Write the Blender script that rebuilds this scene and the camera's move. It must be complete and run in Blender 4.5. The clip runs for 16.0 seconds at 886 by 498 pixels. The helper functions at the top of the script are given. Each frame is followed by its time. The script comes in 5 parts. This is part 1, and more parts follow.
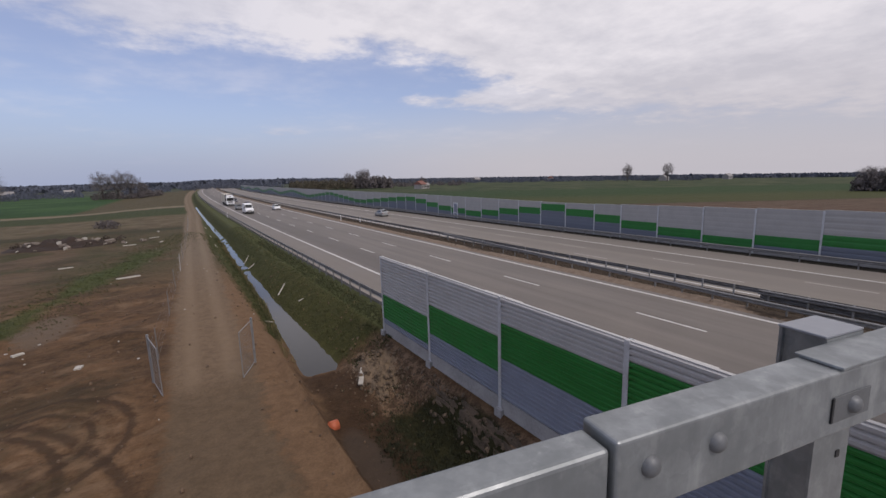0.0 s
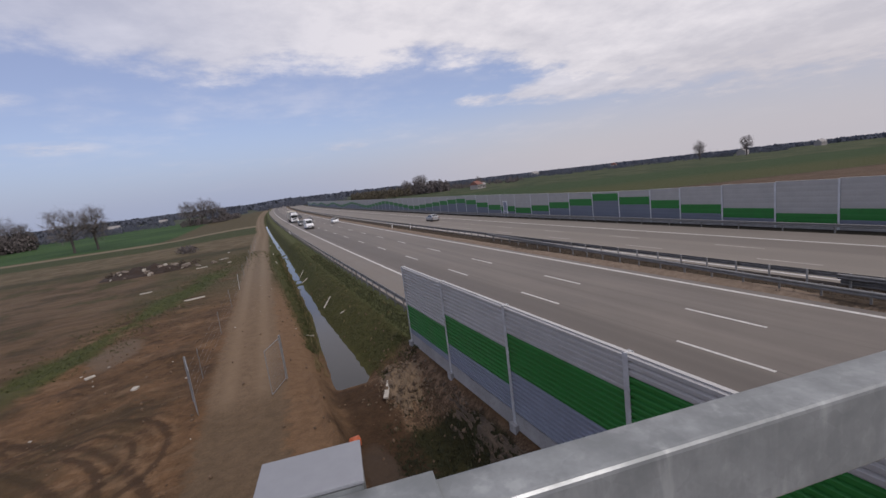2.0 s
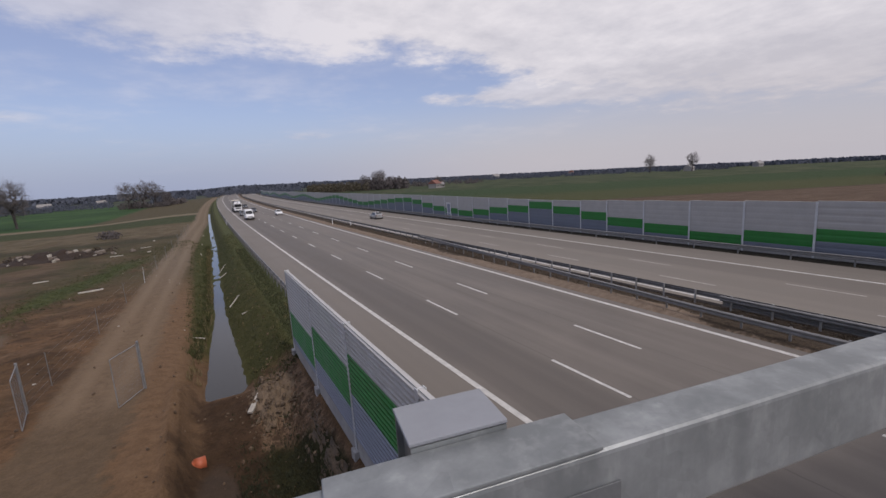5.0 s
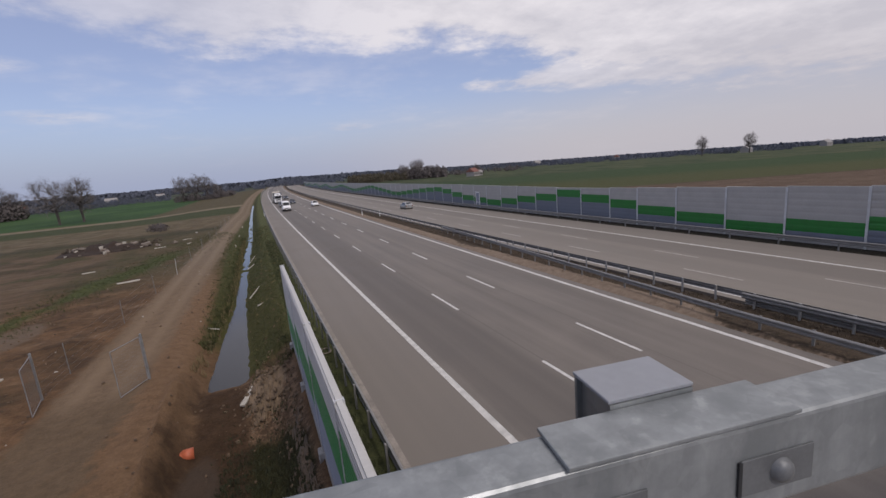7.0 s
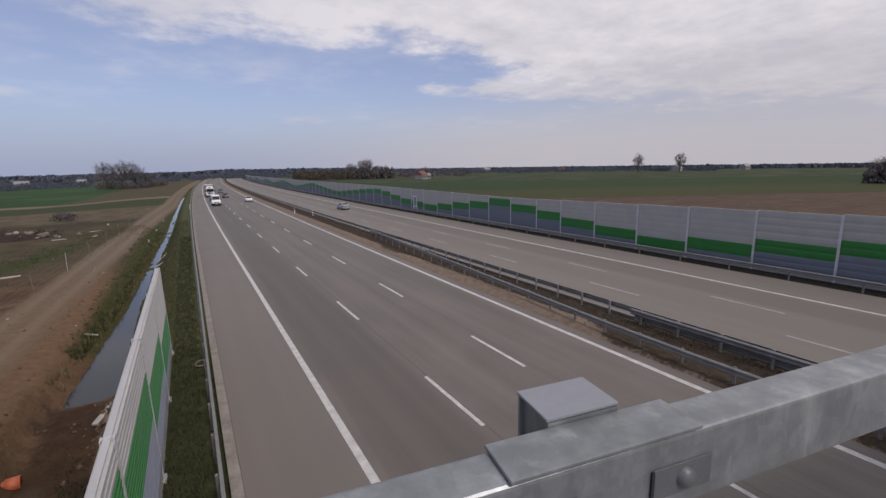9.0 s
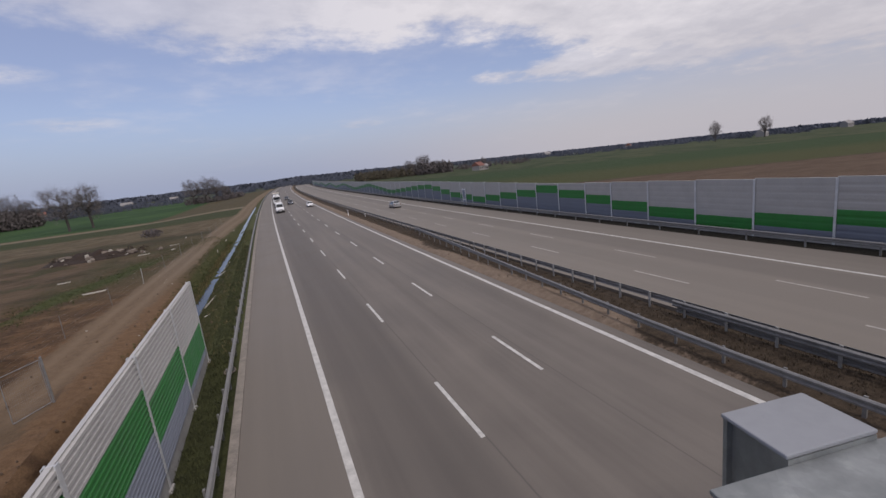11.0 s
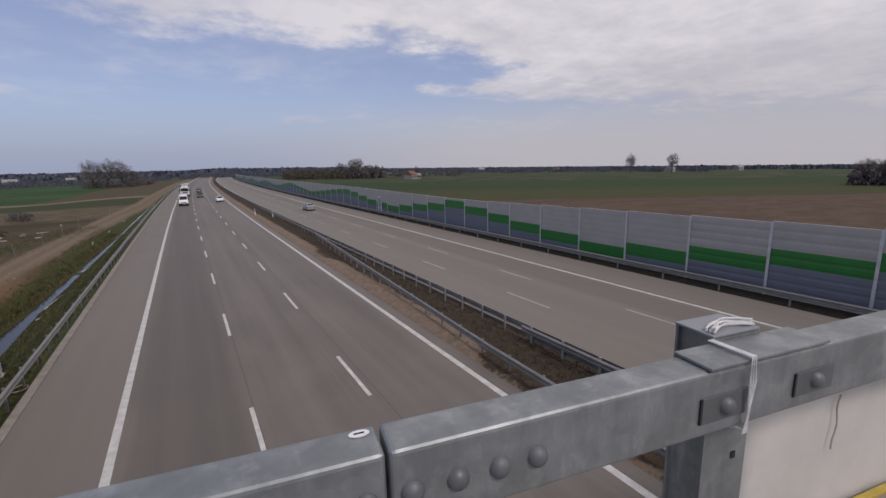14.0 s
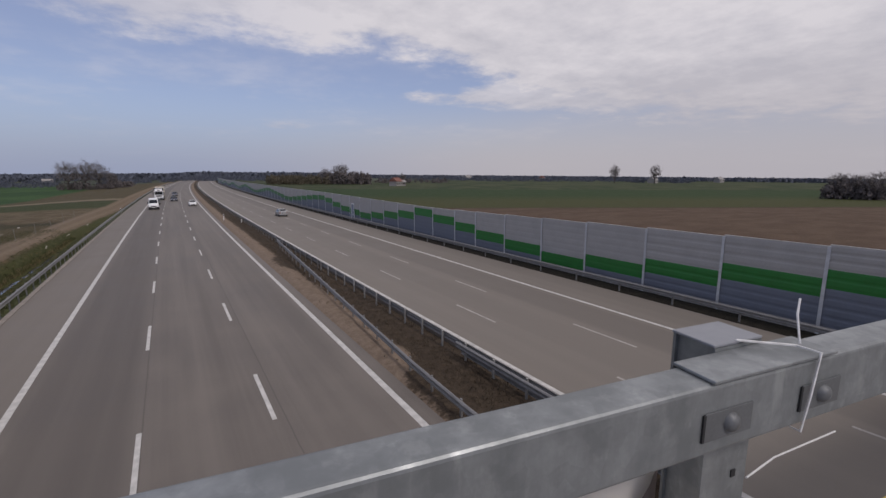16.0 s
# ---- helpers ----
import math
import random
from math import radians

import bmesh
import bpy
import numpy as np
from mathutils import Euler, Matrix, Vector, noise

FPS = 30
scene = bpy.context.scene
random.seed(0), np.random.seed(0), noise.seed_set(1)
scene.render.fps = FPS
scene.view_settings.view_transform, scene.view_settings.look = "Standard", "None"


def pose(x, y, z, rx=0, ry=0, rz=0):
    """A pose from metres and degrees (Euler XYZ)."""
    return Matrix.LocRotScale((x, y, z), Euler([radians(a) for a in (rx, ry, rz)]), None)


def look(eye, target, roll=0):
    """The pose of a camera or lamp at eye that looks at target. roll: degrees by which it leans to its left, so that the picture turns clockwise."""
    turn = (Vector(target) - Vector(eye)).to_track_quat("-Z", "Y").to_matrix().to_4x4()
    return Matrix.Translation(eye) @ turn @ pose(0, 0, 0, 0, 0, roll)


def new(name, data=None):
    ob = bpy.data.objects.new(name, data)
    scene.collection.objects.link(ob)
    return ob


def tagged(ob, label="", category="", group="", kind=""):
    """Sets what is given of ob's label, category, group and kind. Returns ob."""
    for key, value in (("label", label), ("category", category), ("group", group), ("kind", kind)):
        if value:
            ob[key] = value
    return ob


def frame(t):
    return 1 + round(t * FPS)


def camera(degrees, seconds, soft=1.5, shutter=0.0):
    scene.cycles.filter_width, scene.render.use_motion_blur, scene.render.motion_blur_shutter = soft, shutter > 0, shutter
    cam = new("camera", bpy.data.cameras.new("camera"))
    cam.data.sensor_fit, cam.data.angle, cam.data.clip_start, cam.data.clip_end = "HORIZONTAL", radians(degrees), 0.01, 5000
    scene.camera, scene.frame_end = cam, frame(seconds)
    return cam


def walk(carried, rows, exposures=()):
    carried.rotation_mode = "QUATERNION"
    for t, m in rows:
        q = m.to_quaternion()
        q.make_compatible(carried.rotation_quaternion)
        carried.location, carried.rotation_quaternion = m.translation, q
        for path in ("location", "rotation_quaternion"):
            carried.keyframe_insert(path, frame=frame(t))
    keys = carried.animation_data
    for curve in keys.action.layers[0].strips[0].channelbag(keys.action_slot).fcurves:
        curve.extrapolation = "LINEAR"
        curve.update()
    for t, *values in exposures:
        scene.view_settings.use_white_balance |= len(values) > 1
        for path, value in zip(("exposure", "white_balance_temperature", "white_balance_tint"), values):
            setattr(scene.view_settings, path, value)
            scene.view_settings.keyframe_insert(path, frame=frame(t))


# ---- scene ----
cam = camera(91.33, 16.0)
PATH = [
    (0, (-14.820, -14.838, 8.354), (-13.772, -13.168, 8.017), -1.63),
    (0.5, (-14.164, -14.935, 8.359), (-13.052, -13.308, 8.018), -1.58),
    (1, (-13.566, -15.133, 8.356), (-12.460, -13.501, 8.022), -2.11),
    (1.5, (-12.998, -15.221, 8.357), (-12.097, -13.465, 8.036), -5.22),
    (2, (-12.383, -15.302, 8.356), (-11.592, -13.492, 8.044), -7.30),
    (2.5, (-11.787, -15.409, 8.371), (-11.057, -13.574, 8.056), -7.33),
    (3, (-11.122, -15.431, 8.364), (-10.338, -13.618, 8.046), -4.22),
    (3.5, (-10.520, -15.614, 8.362), (-9.725, -13.807, 8.038), -4.40),
    (4, (-9.882, -15.688, 8.353), (-9.012, -13.918, 8.025), -3.84),
    (4.5, (-9.227, -15.827, 8.330), (-8.260, -14.109, 7.995), -3.48),
    (7, (-6.109, -16.440, 8.338), (-5.333, -14.636, 7.960), -4.97),
    (7.5, (-5.460, -16.541, 8.329), (-4.703, -14.729, 7.949), -4.57),
    (8, (-4.801, -16.706, 8.367), (-3.875, -14.977, 7.980), -4.07),
    (8.5, (-4.148, -16.894, 8.380), (-3.188, -15.180, 8.002), -0.88),
    (9, (-3.463, -16.975, 8.393), (-2.477, -15.277, 8.013), -1.57),
    (11.5, (-0.318, -17.496, 8.391), (0.314, -15.642, 7.990), -5.95),
    (12, (0.211, -17.683, 8.386), (0.807, -15.820, 7.969), -1.08),
    (12.5, (0.923, -17.769, 8.367), (1.618, -15.938, 7.959), -1.03),
    (13, (1.518, -17.929, 8.363), (2.326, -16.143, 7.964), -3.54),
    (13.5, (2.138, -18.096, 8.349), (2.968, -16.320, 7.952), -2.97),
    (14, (2.812, -18.222, 8.369), (3.809, -16.530, 7.987), -1.35),
    (14.5, (3.460, -18.406, 8.382), (4.487, -16.733, 8.001), -1.11),
    (15, (4.189, -18.477, 8.364), (5.230, -16.808, 8.002), 0.63),
    (15.5, (4.853, -18.606, 8.350), (5.905, -16.943, 7.993), 0.13),
    (16, (5.534, -18.672, 8.344), (6.584, -17.006, 7.994), -0.35),
]
walk(cam, [(t, look(eye, target, roll)) for t, eye, target, roll in PATH], exposures=[(0.0, -0.04, 6400, 17), (2.0, -0.05, 6400, 17), (4.5, -0.09, 6400, 17), (7.0, -0.07, 6400, 17), (9.0, -0.13, 6400, 17), (13.0, -0.14, 6400, 17), (15.0, -0.28, 6400, 17), (16.0, -0.28, 6400, 17)])

# ---- light ----
SUN_EL, SUN_AZ = radians(47), radians(170)
world = bpy.data.worlds.new("world")
scene.world = world
world.use_nodes = True
wt = world.node_tree
for n in list(wt.nodes):
    wt.nodes.remove(n)


def wnode(kind, **kw):
    n = wt.nodes.new(kind)
    for key, value in kw.items():
        n.inputs[key].default_value = value
    return n


w_out = wt.nodes.new("ShaderNodeOutputWorld")
sky = wt.nodes.new("ShaderNodeTexSky")
sky.sky_type, sky.sun_disc = "NISHITA", False
sky.sun_elevation, sky.sun_rotation = SUN_EL, SUN_AZ
sky.dust_density, sky.air_density, sky.ozone_density = 0.6, 1.0, 2.5
coord = wt.nodes.new("ShaderNodeTexCoord")
sep = wt.nodes.new("ShaderNodeSeparateXYZ")
wt.links.new(coord.outputs["Generated"], sep.inputs[0])


def wmath(op, a, b=0.0, clamp=False):
    n = wt.nodes.new("ShaderNodeMath")
    n.operation, n.use_clamp = op, clamp
    for i, value in enumerate((a, b)):
        if isinstance(value, (int, float)):
            n.inputs[i].default_value = value
        else:
            wt.links.new(value, n.inputs[i])
    return n.outputs[0]


# cloud sheet: the sky direction projected on a flat layer
up = wmath("ADD", wmath("MAXIMUM", sep.outputs[2], 0.0), 0.13)
flat = wt.nodes.new("ShaderNodeCombineXYZ")
wt.links.new(wmath("DIVIDE", sep.outputs[0], up), flat.inputs[0])
wt.links.new(wmath("DIVIDE", sep.outputs[1], up), flat.inputs[1])


def wnoise(scale, detail, rough, offset):
    m = wt.nodes.new("ShaderNodeVectorMath")
    m.operation = "ADD"
    m.inputs[1].default_value = (offset, offset * 0.7, 0)
    wt.links.new(flat.outputs[0], m.inputs[0])
    n = wnode("ShaderNodeTexNoise", Scale=scale, Detail=detail, Roughness=rough)
    wt.links.new(m.outputs[0], n.inputs["Vector"])
    return n.outputs["Fac"]


big = wnoise(0.9, 4.0, 0.55, 3.1)
fine = wnoise(3.4, 9.0, 0.62, 7.7)
azimuth = wmath("MULTIPLY", wmath("ARCTAN2", sep.outputs[0], sep.outputs[1]), 57.2958)
height = wmath("MULTIPLY", wmath("ARCSINE", sep.outputs[2]), 57.2958)


def wsmooth(value, lo, hi, a=0.0, b=1.0):
    n = wt.nodes.new("ShaderNodeMapRange")
    n.interpolation_type = "SMOOTHSTEP"
    for key, x in (("From Min", lo), ("From Max", hi), ("To Min", a), ("To Max", b)):
        n.inputs[key].default_value = x
    wt.links.new(value, n.inputs["Value"])
    return n.outputs[0]


def wramp(value, lo, hi, stops):
    """A broken line through (value, height) stops, both in degrees."""
    n = wt.nodes.new("ShaderNodeValToRGB")
    els = n.color_ramp.elements
    for k, (at, h) in enumerate(stops):
        e = els[k] if k < 2 else els.new((at - lo) / (hi - lo))
        e.position = (at - lo) / (hi - lo)
        e.color = (h / 40, h / 40, h / 40, 1)
    wt.links.new(wsmooth_linear(value, lo, hi), n.inputs[0])
    return wmath("MULTIPLY", n.outputs[0], 40.0)


def wsmooth_linear(value, lo, hi):
    return wmath("DIVIDE", wmath("SUBTRACT", value, lo), hi - lo, True)


def wgauss(a, e, wa, we):
    """A thin wisp round one bearing and height."""
    u = wmath("DIVIDE", wmath("SUBTRACT", azimuth, a), wa)
    v = wmath("DIVIDE", wmath("SUBTRACT", height, e), we)
    r = wmath("ADD", wmath("MULTIPLY", u, u), wmath("MULTIPLY", v, v))
    return wmath("MAXIMUM", wmath("SUBTRACT", 1.0, r), 0.0)


rag = wmath("ADD", wmath("MULTIPLY", wmath("SUBTRACT", big, 0.5), 5.0), wmath("MULTIPLY", wmath("SUBTRACT", fine, 0.5), 8.5))
# main sheet: its ragged lower edge comes down towards the east
edge = wramp(azimuth, -60, 100, [(-60, 20), (-24, 17.5), (-9, 14.8), (1, 13.2), (8, 15.4), (15, 14.2), (24, 14.4), (32, 13.2), (38, 10.6), (46, 7.8), (60, 5.0), (100, 3)])
dens = wmath("ADD", wmath("SUBTRACT", height, edge), rag)
main = wmath("MULTIPLY", wsmooth(dens, -0.9, 2.6), wsmooth(azimuth, -30, 26, 0.45, 1.0))
# lower tongue of cloud
tip_lo = wmath("SUBTRACT", height, wramp(azimuth, -60, 100, [(-60, 9.2), (26, 9.0), (44, 7.2), (100, 4)]))
tip_hi = wmath("SUBTRACT", wramp(azimuth, -60, 100, [(-60, 9.4), (25, 9.6), (34, 10.0), (42, 11.5), (100, 16)]), height)
tongue = wmath("MULTIPLY", wsmooth(wmath("ADD", tip_lo, wmath("MULTIPLY", rag, 0.42)), -0.4, 1.1), wsmooth(wmath("ADD", tip_hi, wmath("MULTIPLY", rag, 0.42)), -0.5, 0.9))
tongue = wmath("MULTIPLY", tongue, wsmooth(azimuth, 22.5, 29.0))
# small wisps in the clear part
wisps = wmath("ADD", wmath("ADD", wgauss(13.2, 5.7, 3.2, 0.55), wgauss(-16.3, 7.7, 5.5, 0.8)), wgauss(-21, 12.2, 5.0, 1.0))
wisps = wmath("MULTIPLY", wisps, wsmooth(fine, 0.35, 0.6, 0.1, 0.6))
thin = wmath("MULTIPLY", wsmooth(wmath("ADD", big, wmath("MULTIPLY", fine, 0.5)), 0.72, 1.05), 0.28)
cover = wmath("MAXIMUM", wmath("MAXIMUM", main, wmath("MULTIPLY", tongue, 0.85)), wmath("MAXIMUM", wisps, thin))
shade = wt.nodes.new("ShaderNodeMix")
shade.data_type = "RGBA"
shade.inputs[6].default_value, shade.inputs[7].default_value = (0.66, 0.665, 0.70, 1), (0.88, 0.87, 0.875, 1)
lit = wmath("ADD", wmath("MULTIPLY", wmath("SUBTRACT", fine, 0.5), 2.6), wmath("MULTIPLY", wmath("SUBTRACT", big, 0.5), 2.2))
wt.links.new(wmath("ADD", lit, wsmooth(height, 4, 18, 0.30, 0.70), True), shade.inputs[0])
# pale haze, deeper towards the east
haze_top = wramp(azimuth, -60, 100, [(-60, 9), (10, 9.5), (35, 11), (60, 15), (100, 18)])
haze = wmath("SUBTRACT", 1.0, wsmooth(wmath("DIVIDE", height, haze_top), 0.0, 1.0))
haze_tint = wt.nodes.new("ShaderNodeMix")
haze_tint.data_type = "RGBA"
haze_tint.inputs[6].default_value, haze_tint.inputs[7].default_value = (0.385, 0.45, 0.60, 1), (0.60, 0.585, 0.60, 1)
wt.links.new(wsmooth(azimuth, -5, 45), haze_tint.inputs[0])
bg_sky, bg_cloud, bg_haze = (wt.nodes.new("ShaderNodeBackground") for _ in range(3))
bg_sky.inputs[1].default_value = 0.118
bg_cloud.inputs[1].default_value = 0.91
bg_haze.inputs[1].default_value = 0.90
wt.links.new(haze_tint.outputs[2], bg_haze.inputs[0])
veil = wt.nodes.new("ShaderNodeMix")
veil.data_type = "RGBA"
veil.inputs[0].default_value, veil.inputs[7].default_value = 0.50, (3.35, 3.65, 5.25, 1)
wt.links.new(sky.outputs[0], veil.inputs[6])
wt.links.new(veil.outputs[2], bg_sky.inputs[0])
wt.links.new(shade.outputs[2], bg_cloud.inputs[0])
mix_a, mix_b = wt.nodes.new("ShaderNodeMixShader"), wt.nodes.new("ShaderNodeMixShader")
wt.links.new(cover, mix_a.inputs[0])
wt.links.new(bg_sky.outputs[0], mix_a.inputs[1])
wt.links.new(bg_cloud.outputs[0], mix_a.inputs[2])
wt.links.new(wmath("MULTIPLY", haze, 0.9), mix_b.inputs[0])
wt.links.new(mix_a.outputs[0], mix_b.inputs[1])
wt.links.new(bg_haze.outputs[0], mix_b.inputs[2])
wt.links.new(mix_b.outputs[0], w_out.inputs[0])

sun = new("sun", bpy.data.lights.new("sun", "SUN"))
sun.data.energy, sun.data.angle, sun.data.color = 1.6, radians(8), (1.0, 0.94, 0.86)
sun_way = Vector((math.sin(SUN_AZ) * math.cos(SUN_EL), math.cos(SUN_AZ) * math.cos(SUN_EL), math.sin(SUN_EL)))
sun.matrix_world = look(sun_way * 60, (0, 0, 0))


# ---- materials ----
class Nodes:
    """Short-hand for building one node material."""

    def __init__(self, name):
        self.mat = bpy.data.materials.new(name)
        self.mat.use_nodes = True
        self.t = self.mat.node_tree
        self.bsdf = self.t.nodes["Principled BSDF"]
        self.pos = self.t.nodes.new("ShaderNodeNewGeometry").outputs["Position"]
        self.obj = self.t.nodes.new("ShaderNodeTexCoord").outputs["Object"]

    def put(self, socket, value):
        if isinstance(value, (int, float)):
            socket.default_value = value
        elif isinstance(value, tuple):
            socket.default_value = (*value, 1) if len(value) == 3 and socket.type == "RGBA" else value
        else:
            self.t.links.new(value, socket)

    def math(self, op, a, b=0.0, clamp=False):
        n = self.t.nodes.new("ShaderNodeMath")
        n.operation, n.use_clamp = op, clamp
        self.put(n.inputs[0], a), self.put(n.inputs[1], b)
        return n.outputs[0]

    def scaled(self, vec, s):
        n = self.t.nodes.new("ShaderNodeVectorMath")
        n.operation = "MULTIPLY"
        self.put(n.inputs[0], vec)
        n.inputs[1].default_value = s
        return n.outputs[0]

    def noise(self, scale, detail=4.0, rough=0.55, vec=None):
        n = self.t.nodes.new("ShaderNodeTexNoise")
        n.inputs["Scale"].default_value, n.inputs["Detail"].default_value, n.inputs["Roughness"].default_value = scale, detail, rough
        self.put(n.inputs["Vector"], vec or self.pos)
        return n.outputs["Fac"]

    def ramp(self, value, lo, hi, a=0.0, b=1.0):
        n = self.t.nodes.new("ShaderNodeMapRange")
        n.interpolation_type = "SMOOTHSTEP"
        for key, x in (("Value", value), ("From Min", lo), ("From Max", hi), ("To Min", a), ("To Max", b)):
            self.put(n.inputs[key], x)
        return n.outputs[0]

    def mix(self, fac, a, b):
        n = self.t.nodes.new("ShaderNodeMix")
        n.data_type = "RGBA"
        self.put(n.inputs[0], fac), self.put(n.inputs[6], a), self.put(n.inputs[7], b)
        return n.outputs[2]

    def xyz(self, vec=None):
        n = self.t.nodes.new("ShaderNodeSeparateXYZ")
        self.put(n.inputs[0], vec or self.pos)
        return n.outputs

    def bump(self, height, strength, distance):
        n = self.t.nodes.new("ShaderNodeBump")
        n.inputs["Strength"].default_value, n.inputs["Distance"].default_value = strength, distance
        self.put(n.inputs["Height"], height)
        self.t.links.new(n.outputs[0], self.bsdf.inputs["Normal"])

    def done(self, color, rough=0.8, metal=0.0, spec=0.5):
        self.put(self.bsdf.inputs["Base Color"], color)
        self.put(self.bsdf.inputs["Roughness"], rough)
        self.put(self.bsdf.inputs["Metallic"], metal)
        self.bsdf.inputs["Specular IOR Level"].default_value = spec
        return self.mat


def plain(name, color, rough=0.7, metal=0.0, vary=0.25, scale=3.0, bump=0.0, spec=0.5):
    m = Nodes(name)
    a, b = m.noise(scale, 5, 0.6), m.noise(scale * 9, 3, 0.6)
    f = m.math("ADD", m.math("MULTIPLY", a, 0.65), m.math("MULTIPLY", b, 0.35))
    dark, light = tuple(c * (1 - vary) for c in color), tuple(min(1, c * (1 + vary)) for c in color)
    if bump:
        m.bump(b, bump, 0.01)
    return m.done(m.mix(m.ramp(f, 0.3, 0.7), dark, light), m.ramp(a, 0.3, 0.7, rough * 0.85, min(1, rough * 1.15)), metal, spec)


BEND_K, BEND_Y = 7.6e-5, 30.0


def bend(y):
    """Sideways shift of the motorway's long right-hand curve."""
    return BEND_K * max(0.0, min(y, 1000.0) - BEND_Y) ** 2


def slope(y):
    return math.atan(2 * BEND_K * max(0.0, min(y, 1000.0) - BEND_Y))


def along_road(m):
    """Position across the road, with the curve taken out."""
    x, y, z = m.xyz()
    f = m.math("MAXIMUM", m.math("SUBTRACT", m.math("MINIMUM", y, 1000.0), BEND_Y), 0.0)
    return m.math("SUBTRACT", x, m.math("MULTIPLY", m.math("MULTIPLY", f, f), BEND_K)), y, z


def make_asphalt():
    m = Nodes("asphalt")
    x, y, z = along_road(m)
    streak = m.noise(1.0, 4, 0.6, m.scaled(m.pos, (0.954, 0.021, 0.000)))
    blot = m.noise(0.25, 4, 0.55)
    grain = m.noise(55, 2, 0.7)

    def both2(a, b, k):
        return m.math("MULTIPLY", m.math("MULTIPLY", a, b), k)

    f = m.math("ADD", m.math("MULTIPLY", streak, 0.6), m.math("MULTIPLY", blot, 0.4))
    c = m.mix(m.ramp(f, 0.32, 0.68), (0.102, 0.088, 0.076), (0.170, 0.148, 0.127))
    c = m.mix(m.ramp(grain, 0.35, 0.75, 0.0, 0.35), c, (0.260, 0.227, 0.197))
    # paler, cleaner hard shoulder
    c = m.mix(m.math("MULTIPLY", m.ramp(x, 0.12, -0.12), 0.65), c, (0.182, 0.158, 0.133))
    # paler old carriageway on the far side
    c = m.mix(m.math("MULTIPLY", m.ramp(x, 16.0, 16.8), 0.65), c, (0.208, 0.182, 0.153))
    # worn dark slow lane
    c = m.mix(both2(m.ramp(x, 0.2, 0.9), m.ramp(x, 4.2, 3.4), 0.5), c, (0.087, 0.075, 0.066))
    c = m.mix(both2(m.ramp(x, 24.5, 25.2), m.ramp(x, 28.1, 27.5), 0.4), c, (0.111, 0.096, 0.084))
    c = m.mix(both2(m.ramp(x, 20.9, 21.5), m.ramp(x, 24.1, 23.6), 0.15), c, (0.111, 0.096, 0.084))
    # paving seams
    for seam in (3.86, 8.05):
        w = m.math("ABSOLUTE", m.math("SUBTRACT", m.math("ADD", x, m.math("MULTIPLY", m.noise(1.4, 2), 0.05)), seam + 0.22))
        c = m.mix(m.ramp(w, 0.035, 0.015, 0.0, 0.5), c, (0.074, 0.066, 0.060))
    m.bump(grain, 0.25, 0.004)
    return m.done(c, m.ramp(blot, 0.3, 0.7, 0.66, 0.76), 0, 0.45)


RUTS = ((-32.21, -4.33, 16.11, 0.30), (-32.21, -4.33, 14.21, 0.30), (-20.78, 4.72, 3.79, 0.24), (-20.78, 4.72, 2.59, 0.22), (-24.0, 2.0, 5.2, 0.26))


